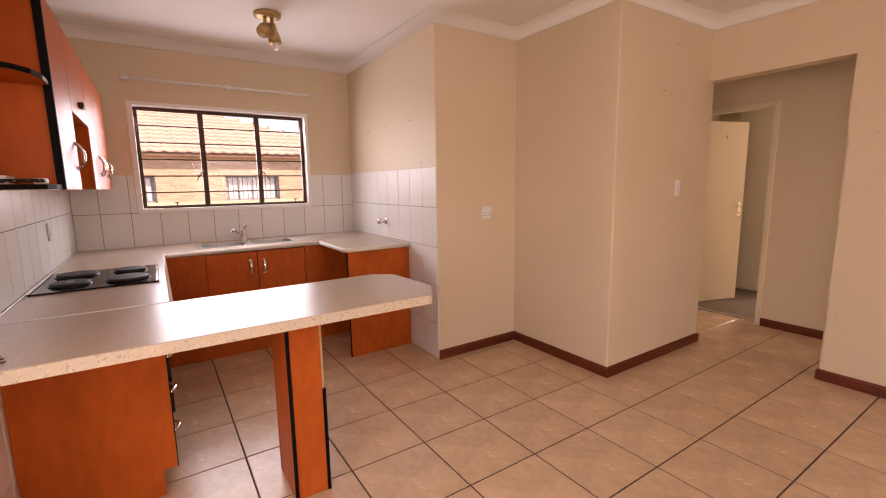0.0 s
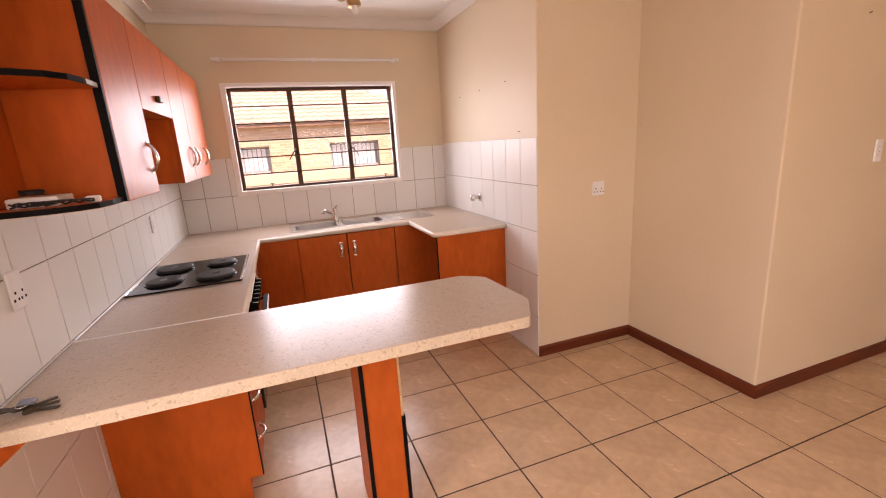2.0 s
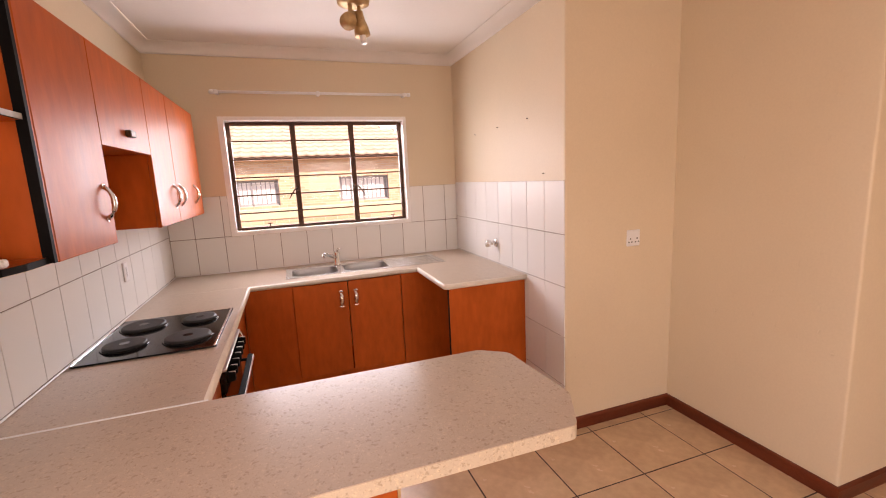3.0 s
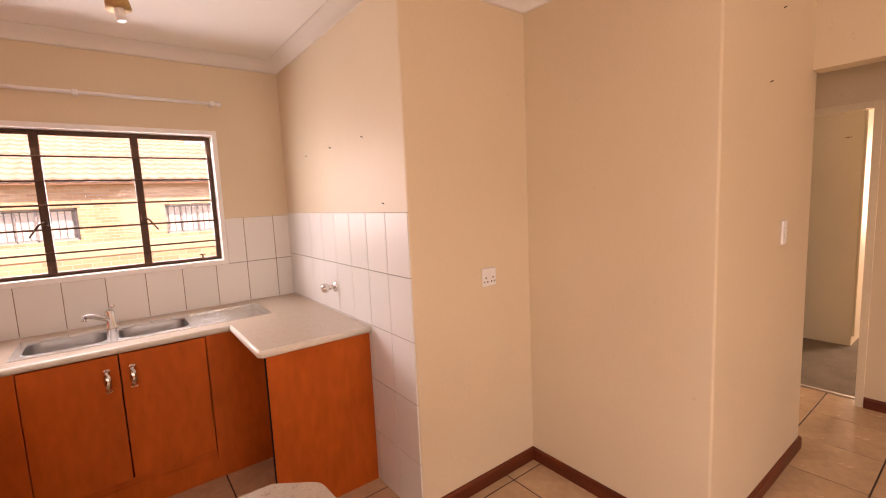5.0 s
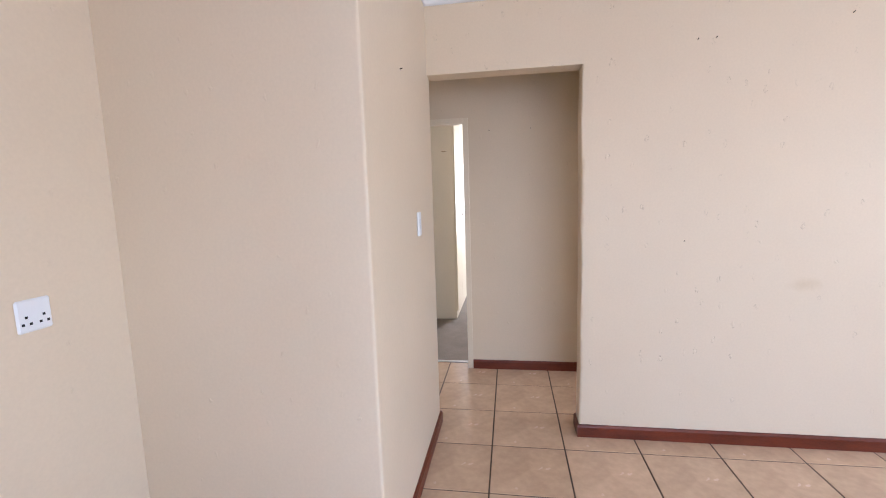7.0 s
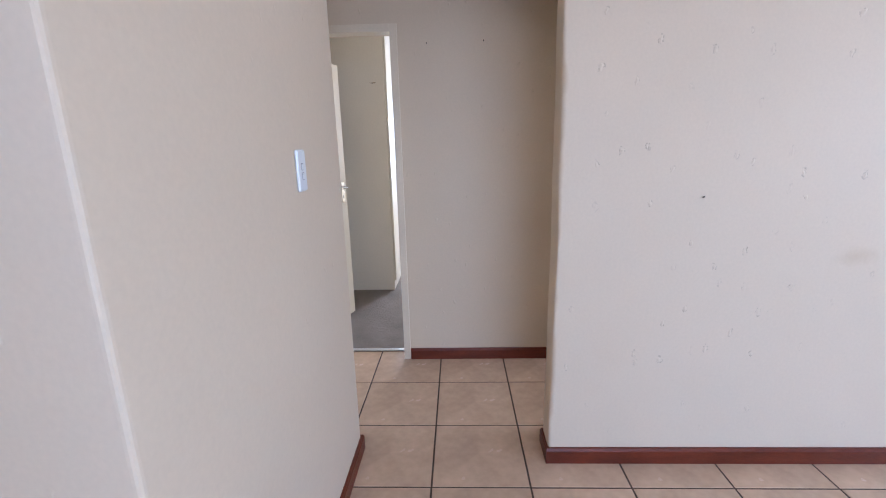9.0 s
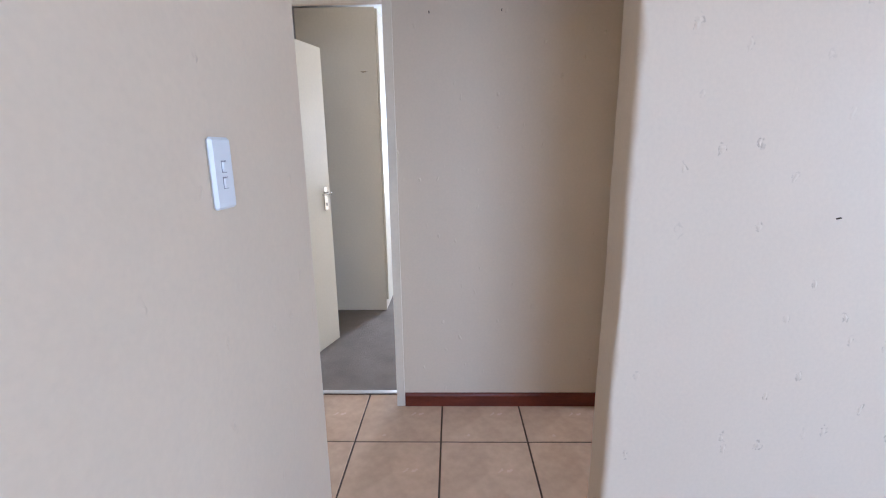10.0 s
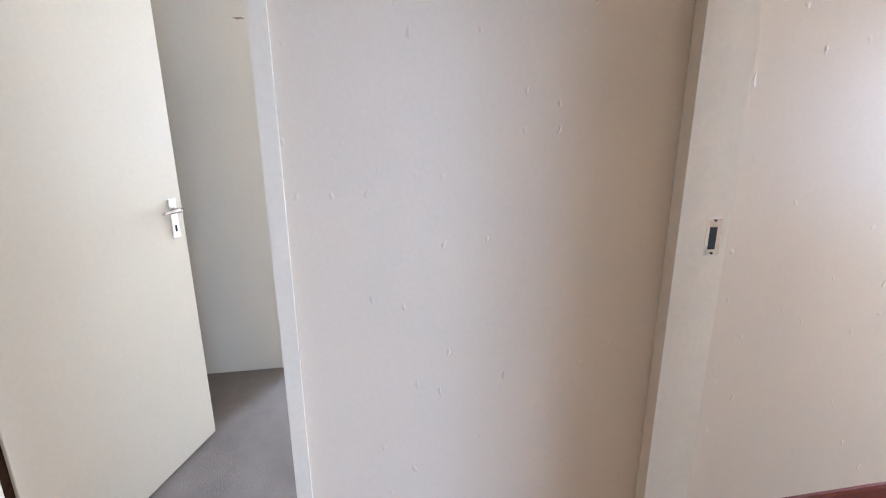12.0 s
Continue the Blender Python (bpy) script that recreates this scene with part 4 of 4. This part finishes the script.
wall_cabinet(2.496, 2.935, UZ0, "cherry wall cabinet with a bow chrome handle", [(2.496, 2.935, 2.875)])
hc = wall_cabinet(2.935, 3.53, 1.757, "cherry flap cabinet above an empty hood space", [(2.935, 3.53, 0)])
b = B()
box(b, UX, UX + 0.022, 3.20, 3.27, 1.808, 1.836, 0.004)
part("flap_handle", b, KEYM, hc, "small square nickel handle")
part("hood_back_panel", bx(0.003, 0.014, 2.94, 3.525, UZ0, 1.755), WOOD, hc)
wall_cabinet(3.53, 4.36, UZ0, "cherry wall cabinet with two doors", [(3.53, 3.945, 3.875), (3.945, 4.36, 4.015)])
ec = thing("end_wall_cabinet", (0.15, 4.56, UZ0), "cherry wall cabinet with a rounded end door", "cabinet", "wall cabinets over the hob")
endc = [(0.004, 4.361), (UX - 0.001, 4.361), (UX - 0.001, 4.68), (UX - 0.006, 4.725), (UX - 0.025, 4.757), (UX - 0.06, 4.772), (0.004, 4.776)]
part("carcass", prism(B(), [(max(x - 0.018, 0.004), y - (0.004 if y > 4.5 else 0)) for x, y in endc], UZ0, UZ1 - 0.002), WOOD, ec)
front = endc[1:6]
b = prism(B(), front + [(x - 0.016, y - 0.002) for x, y in front[::-1]], UZ0 - 0.003, UZ1)
d = part("door", b, WOOD, ec, "rounded cherry door")
part("handle", bow_handle(B(), (UX, 4.42, 1.55), 0.115, (1, 0, 0)), CHROME, d, "bow chrome handle")

# things on the shelf and bar
ro = thing("router", (0.12, 2.33, UZ0 + 0.016), "white internet router box on the open shelf", "router")
part("case", bx(0.04, 0.165, 2.285, 2.40, UZ0 + 0.0165, UZ0 + 0.046, 0.004), WHITEP, ro)
part("port_panel", bx(0.10, 0.16, 2.2835, 2.2855, UZ0 + 0.022, UZ0 + 0.034), HOLE, ro)
cb = thing("cable", (0.2, 2.28, UZ0 + 0.016), "black tangled power cable on the shelf", "cable")
b = B()
for k in range(3):
    path = [(0.06 + 0.018 * j, 2.262 + 0.020 * math.sin(j * 0.8 + k * 1.9) + 0.006 * k, UZ0 + 0.021 + 0.012 * abs(math.sin(j * 0.6 + k))) for j in range(12)]
    tube(b, path, 0.003, 6)
part("cord", b, CABLE, cb)
b = B()
tube(b, [(0.085 + 0.028 * math.cos(k * 0.7), 2.345 + 0.028 * math.sin(k * 0.7), UZ0 + 0.051 + 0.0006 * k) for k in range(24)], 0.0035, 6)
part("coil", b, CABLE, cb)
part("plug", bx(0.225, 0.262, 2.30, 2.325, UZ0 + 0.017, UZ0 + 0.037, 0.004), WHITEP, cb, "white plug")

ky = thing("bunch_of_keys", (0.06, 2.02, TZ), "bunch of worn keys lying on the bar", "keys")
for k, (ang, L) in enumerate(((-14, 0.085), (6, 0.075), (24, 0.07), (168, 0.065), (196, 0.08))):
    m = Matrix.Translation((0.075, 2.025, TZ + 0.003 + 0.0035 * k)) @ Matrix.Rotation(radians(ang), 4, "Z") @ Matrix.Rotation(radians(-3), 4, "Y")
    b = B()
    tube(b, [(0.012, 0, -0.002), (0.012, 0, 0.002)], 0.015, 12)
    box(b, 0.02, L, -0.006, 0.006, -0.0018, 0.0018)
    for j in range(3):
        box(b, L - 0.02 + j * 0.007, L - 0.016 + j * 0.007, -0.007, -0.003, -0.001, 0.001)
    bmesh.ops.transform(b, matrix=m, verts=b.verts[:])
    part("key", b, KEYM, ky)
part("key_ring", tube(B(), [(0.075 + 0.014 * math.cos(k * math.tau / 16), 2.025 + 0.014 * math.sin(k * math.tau / 16), TZ + 0.022) for k in range(17)], 0.0015, 6), CHROME, ky)
part("key_fob", bx(0.058, 0.098, 2.03, 2.055, TZ + 0.014, TZ + 0.028, 0.005), mat("blue-grey plastic", (0.20, 0.23, 0.30), 0.35, var=0.1), ky, "blue-grey plastic fob")

# ---- fittings on the walls ----


def socket(name, at, w, h, axis, label, pins=True):
    """A plate on a wall. axis: 'x+' faces +x, 'y-' faces -y, 'x-' faces -x."""
    s = thing(name, at, label, "socket" if pins else "switch")
    x, y, z = at
    sg = 1 if axis[1] == "+" else -1

    def slab(u0, u1, v0, v1, d0, d1, bev=0.0):
        lo, hi = sorted((d0 * sg, d1 * sg))
        if axis[0] == "x":
            return bx(x + lo, x + hi, y + u0, y + u1, z + v0, z + v1, bevel=bev)
        return bx(x + u0, x + u1, y + lo, y + hi, z + v0, z + v1, bevel=bev)

    p = part("plate", slab(-w / 2, w / 2, -h / 2, h / 2, 0.0, 0.011, 0.005), WHITEP, s)
    if pins:
        for cu in (-w / 4, w / 4):
            for du, dv in ((0, 0.013), (-0.011, -0.008), (0.011, -0.008)):
                part("pin_hole", slab(cu + du - 0.004, cu + du + 0.004, -h * 0.16 + dv - 0.004, -h * 0.16 + dv + 0.004, 0.010, 0.0116), HOLE, p)
    else:
        for v in (0.012, -0.016):
            part("rocker_slot", slab(-0.0085, 0.0085, v - 0.0105, v + 0.0105, 0.0105, 0.0113), SLOT, p, "thin grey gap round the rocker")
            part("rocker", slab(-0.0075, 0.0075, v - 0.0095, v + 0.0085, 0.0105, 0.0142, 0.002), WHITEP, p)
    return s


socket("double_socket", (2.846, AY, 1.165), 0.10, 0.10, "y-", "white double wall socket on the cream wall")
sw = socket("light_switch", (3.957, CY, 1.344), 0.068, 0.125, "y-", "white two-way light switch on the wall", False)
socket("wall_socket", (0.0, 2.289, 1.185), 0.075, 0.12, "x+", "white socket on the tiled kitchen wall")
socket("stove_switch", (0.0, 2.045, 1.167), 0.075, 0.12, "x+", "white isolator switch on the tiled wall", False)
socket("blank_plate", (0.0, 3.834, 1.152), 0.06, 0.11, "x+", "white isolator plate behind the hob", False)
hk = thing("wall_hook", (0.0, 1.845, 1.50), "small metal stick-on hook with a ring on a tile", "hook")
b = bx(0.0, 0.006, 1.832, 1.856, 1.485, 1.525, bevel=0.002)
tube(b, [(0.006, 1.844, 1.51), (0.02, 1.844, 1.505), (0.028, 1.844, 1.488), (0.02, 1.844, 1.474), (0.012, 1.844, 1.48)], 0.004)
part("hook", b, KEYM, hk)
for y in (1.97, 2.075):
    st = thing("tile_transfer", (0.0, y, 1.52), "pale triangular sticker at the top of a tile", "sticker")
    part("sticker", prism(B(), [(y - 0.03, 1.532), (y + 0.03, 1.532), (y, 1.49)], 0.0, 0.0012, "x"), WHITEP, st)
vt = thing("washing_machine_tap", (AX - 0.002, 4.02, 1.071), "chrome appliance tap on the tiled wall", "tap")
part("flange", tube(B(), [(AX - 0.002, 4.02, 1.071), (AX - 0.010, 4.02, 1.071), (AX - 0.013, 4.02, 1.071)], [0.036, 0.032, 0.015], 18), CHROME, vt)
part("spindle", tube(B(), [(AX - 0.012, 4.02, 1.071), (AX - 0.05, 4.02, 1.071)], 0.016, 12), CHROME, vt)
part("knob", tube(B(), [(AX - 0.05, 4.02, 1.071), (AX - 0.056, 4.02, 1.071), (AX - 0.085, 4.02, 1.071), (AX - 0.092, 4.02, 1.071)], [0.018, 0.029, 0.027, 0.014], 10), CHROME, vt)

lamp = thing("ceiling_light", (1.36, 3.80, CEILING), "dull gold ceiling spotlight with two heads", "ceiling light")
part("ceiling_plate", tube(B(), [(1.36, 3.80, CEILING), (1.36, 3.80, CEILING - 0.02), (1.36, 3.80, CEILING - 0.032)], [0.095, 0.092, 0.06], 28), BRASS, lamp)
for (ex, ey), tilt in (((1.335, 3.775), (-0.03, -0.075, -0.055)), ((1.39, 3.80), (0.012, -0.005, -0.095))):
    part("arm", tube(B(), [(ex, ey, CEILING - 0.03), (ex, ey, CEILING - 0.085)], 0.012), BRASS, lamp)
    c, d = Vector((ex, ey, CEILING - 0.10)), Vector(tilt)
    hd = part("spot_head", tube(B(), [c - d * 0.45, c - d * 0.4, c + d * 0.1, c + d * 0.5, c + d, c + d * 0.98, c + d * 0.5, c - d * 0.1, c - d * 0.3], [0.016, 0.027, 0.031, 0.042, 0.047, 0.044, 0.036, 0.024, 0.012], 20), BRASS, lamp)
    if tilt[2] < -0.08:
        part("bulb", tube(B(), [c + d * 0.3, c + d * 1.25, c + d * 1.5], [0.019, 0.019, 0.017], 14), BULB, hd, "white tube bulb")

# nails and marks
for k, (x, y, z, ax) in enumerate(((HX, 1.847, 1.987, "x"), (HX, 1.519, 1.99, "x"), (OX0, 0.731, 1.19, "x"), (OX0, 0.70, 2.26, "x"), (OX0, -0.02, 2.33, "x"), (OX0, 0.61, 2.262, "x"),
                                   (3.835, CY, 2.386, "y"), (3.694, CY, 2.041, "y"), (AX + 0.004, 3.535, 1.924, "x"), (AX + 0.004, 3.953, 1.918, "x"), (AX + 0.004, 4.35, 1.91, "x"), (AX + 0.004, 3.355, 1.577, "x"))):
    nl = thing("nail", (x, y, z), "small dark nail in the painted wall", "nail", "nails in the walls")
    o = Vector((-1, 0, 0)) if ax == "x" else Vector((0, -1, 0))
    p = Vector((x, y, z))
    part("shank", tube(B(), [p, p + o * 0.012 + Vector((0, 0, 0.004))], 0.0025, 8), KEYM, nl)

# ---- outside ----
solid("ground", bx(-900, 900, -900, 900, -0.5, -0.2), PAVE, "sandy ground around the houses", "ground")
nb = thing("neighbour_house", (3, 17, -0.2), "face-brick house with a terracotta tiled roof", "house")
NBY = 15.0
b = B()
wins = ((-0.87, 0.63), (2.40, 3.96), (-5.2, -3.7), (6.4, 7.9))
edges_x = [-9.0] + sorted(v for w in wins for v in w) + [13.0]
for k in range(0, len(edges_x), 2):
    box(b, edges_x[k], edges_x[k + 1], NBY, NBY + 0.25, -0.2, 2.5)
for x0, x1 in wins:
    box(b, x0, x1, NBY, NBY + 0.25, -0.2, 1.0)
    box(b, x0, x1, NBY, NBY + 0.25, 1.77, 2.5)
part("wall", b, BRICK, nb)
for x0, x1 in wins:
    b = B()
    for q in ((x0, x0 + 0.05, 1.0, 1.77), (x1 - 0.05, x1, 1.0, 1.77), (x0, x1, 1.0, 1.05), (x0, x1, 1.72, 1.77), ((x0 + x1) / 2 - 0.02, (x0 + x1) / 2 + 0.02, 1.0, 1.77), (x0 + 0.38, x0 + 0.40, 1.0, 1.77)):
        box(b, q[0], q[1], NBY + 0.08, NBY + 0.14, q[2], q[3])
    w = part("window", b, GREYP, nb, "grey steel window with burglar bars")
    # opaque pane; the dim room behind it is put into its grey
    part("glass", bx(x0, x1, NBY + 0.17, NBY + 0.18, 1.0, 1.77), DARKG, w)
    b = B()
    n = 10
    for k in range(n):
        xa = x0 + 0.1 + k * (x1 - x0 - 0.2) / n
        box(b, xa, xa + (x1 - x0) / n * 0.7, NBY + 0.145 + 0.01 * (k % 2), NBY + 0.165, 1.06, 1.7)
    part("curtain", b, CURT, w, "pale gathered curtain")
    for k in range(4):
        part("bar", bx(x0, x1, NBY + 0.06, NBY + 0.07, 1.16 + k * 0.16, 1.168 + k * 0.16), GREYP, w)
part("fascia", bx(-9.4, 13.4, NBY - 0.2, NBY - 0.17, 2.31, 2.385), FASC, nb)
part("soffit", bx(-9.4, 13.4, NBY - 0.17, NBY + 0.2, 2.36, 2.39), FASC, nb)
b = B()
slope, rows, step = math.tan(radians(24)), 11, 0.33
for r in range(rows):
    y0, y1 = NBY - 0.24 + r * step, NBY - 0.24 + (r + 1) * step + 0.04
    zb = 2.40 + r * step * slope
    nx = 228
    lo, hi = [], []
    for i in range(nx + 1):
        x = min(-9.4 + i * 0.1, 3.31 + (17.96 - (y0 + y1) / 2) / 0.76)
        w = 0.03 * (1 - abs(((i % 3) - 1)))
        lo.append(b.verts.new((x, y0, zb + 0.05 + w)))
        hi.append(b.verts.new((x, y1, zb + 0.012 + w + step * slope)))
    dn = [b.verts.new((v.co.x, v.co.y, v.co.z - 0.045)) for v in lo]
    for i in range(nx):
        b.faces.new((lo[i], lo[i + 1], hi[i + 1], hi[i]))
        b.faces.new((dn[i], dn[i + 1], lo[i + 1], lo[i]))
part("roof", b, ROOF, nb, "terracotta roof tiles in wavy rows")
bw = thing("boundary_wall", (2, 10, -0.2), "low brick boundary wall with a cream band", "wall")
part("brickwork", bx(-9, 13, 10.0, 10.2, -0.2, 0.95), BRICK, bw)
part("band", bx(-9, 13, 9.985, 10.215, 0.951, 1.14), PLINTH, bw, "cream plastered top band")

# ---- tiles ----


def tile_mesh(name, sx, sy, sz, bev):
    bm = B()
    box(bm, -sx / 2, sx / 2, -sy / 2, sy / 2, -sz, 0)
    top = [e for e in bm.edges if all(v.co.z > -1e-6 for v in e.verts)]
    bmesh.ops.bevel(bm, geom=top, offset=bev, segments=1, affect="EDGES")
    me = bpy.data.meshes.new(name)
    bm.to_mesh(me)
    bm.free()
    return me


P, X00, Y00 = 0.42, 1.67, 1.391
meshes = {}


def floor_tile(x0, x1, y0, y1):
    g = 0.0040
    sx, sy = round(x1 - x0 - 2 * g, 3), round(y1 - y0 - 2 * g, 3)
    if sx < 0.01 or sy < 0.01:
        return
    if (sx, sy) not in meshes:
        meshes[sx, sy] = tile_mesh("tile", sx, sy, 0.012, 0.0018)
        meshes[sx, sy].materials.append(FTILE)
    ob = new("tile", meshes[sx, sy])
    ob.parent = base
    ob.location = ((x0 + x1) / 2, (y0 + y1) / 2, random.uniform(-0.0006, 0.0002))
    ob.rotation_euler = (random.uniform(-0.001, 0.001), random.uniform(-0.001, 0.001), 0)


def cells(lo, hi, start):
    k = math.floor((lo - start) / P)
    out, x = [], start + k * P
    while x < hi - 1e-4:
        out.append((max(x, lo), min(x + P, hi)))
        x += P
    return out


areas = ((0, OX1, SY, CY), (0, CX + 0.1, CY, AY + 0.1), (0, AX + 0.1, AY, NY), (OX0, HX1, 0.85, 4.2))
for x0, x1 in cells(0.0, HX1 - 0.012, X00):
    for y0, y1 in cells(SY, NY, Y00):
        if any(x1 > a + 0.01 and x0 < c - 0.01 and y1 > d + 0.01 and y0 < e - 0.01 for a, c, d, e in areas):
            floor_tile(x0, x1, y0, y1)


def wall_tiles(owner, axis, plane, cols, rows, skip=None):
    """Tiles on a wall face. axis 'x+' or 'x-' (plane x, columns along y) or 'y-' (plane y, columns along x)."""
    g = 0.0019
    for c0, c1 in zip(cols, cols[1:]):
        for r0, r1 in zip(rows, rows[1:]):
            a0, a1, q0, q1 = c0, c1, r0, r1
            if skip:
                got = skip(a0, a1, q0, q1)
                if got is None:
                    continue
                a0, a1, q0, q1 = got
            su, sv = round(a1 - a0 - 2 * g, 3), round(q1 - q0 - 2 * g, 3)
            if su < 0.008 or sv < 0.008:
                continue
            key = ("w", su, sv)
            if key not in meshes:
                meshes[key] = tile_mesh("tile", su, sv, 0.007, 0.0015)
                meshes[key].materials.append(WTILE)
            ob = new("tile", meshes[key])
            ob.parent = owner
            u, v = (a0 + a1) / 2, (q0 + q1) / 2
            rx = {"y-": Matrix(((1, 0, 0), (0, 0, -1), (0, 1, 0))), "x+": Matrix(((0, 0, 1), (1, 0, 0), (0, 1, 0))), "x-": Matrix(((0, 0, -1), (-1, 0, 0), (0, 1, 0)))}[axis]
            at = (u, plane, v) if axis[0] == "y" else (plane, u, v)
            ob.matrix_local = Matrix.Translation(at) @ rx.to_4x4() @ pose(0, 0, 0, random.uniform(-0.1, 0.1), random.uniform(-0.1, 0.1), 0)


R = [-0.015, 0.295, 0.605, 0.915, 1.225, 1.535]


def by_wall(name, bm, label):
    return solid(name, bm, WGROUT, label, "tiles")


tw = by_wall("tiling_west", bx(-0.0075, -0.004, 1.715, NY, 0.0, 1.534), "off-white glossy wall tiles above the worktop")
wall_tiles(tw, "x+", 0.0, [1.715] + [1.905 + 0.205 * k for k in range(14)] + [NY], R, lambda a0, a1, q0, q1: None if q1 < 0.93 and a0 > 2.55 else (a0, a1, max(q0, 0.0), q1))
b = B()
for x0, x1, z0, z1 in ((0, WN0, 0.85, 1.519), (WN1, AX, 0.85, 1.519), (WN0, WN1, 0.85, WNZ0 - 0.002)):
    box(b, x0, x1, NY + 0.002, NY + 0.0055, z0, z1)
tn = by_wall("tiling_north", b, "off-white glossy wall tiles under the window")


def clip_n(a0, a1, q0, q1):
    if q1 < 1.0 and q0 < 0.88:
        return None
    if a1 > WN0 + 0.005 and a0 < WN1 - 0.005:
        if q0 >= WNZ0 - 0.005 or q0 > 1.2:
            if a0 < WN0 - 0.01:
                return a0, WN0, q0, q1
            if a1 > WN1 + 0.01:
                return WN1, a1, q0, q1
            return None
        q1 = min(q1, WNZ0 + 0.0)
    return a0, a1, q0, q1


wall_tiles(tn, "y-", NY, [0.0] + [0.175 + 0.207 * k for k in range(11)] + [AX], [0.6, 0.898, WNZ0, 1.52], clip_n)
te = by_wall("tiling_east", bx(AX + 0.0005, AX + 0.0035, AY + 0.004, NY, 0.0, 1.534), "off-white glossy wall tiles beside the appliance space")
wall_tiles(te, "x-", AX - 0.003, [AY + 0.002] + [AY + 0.2085 * k for k in range(1, 9)] + [NY], R, lambda a0, a1, q0, q1: (a0, a1, max(q0, 0.0), q1))
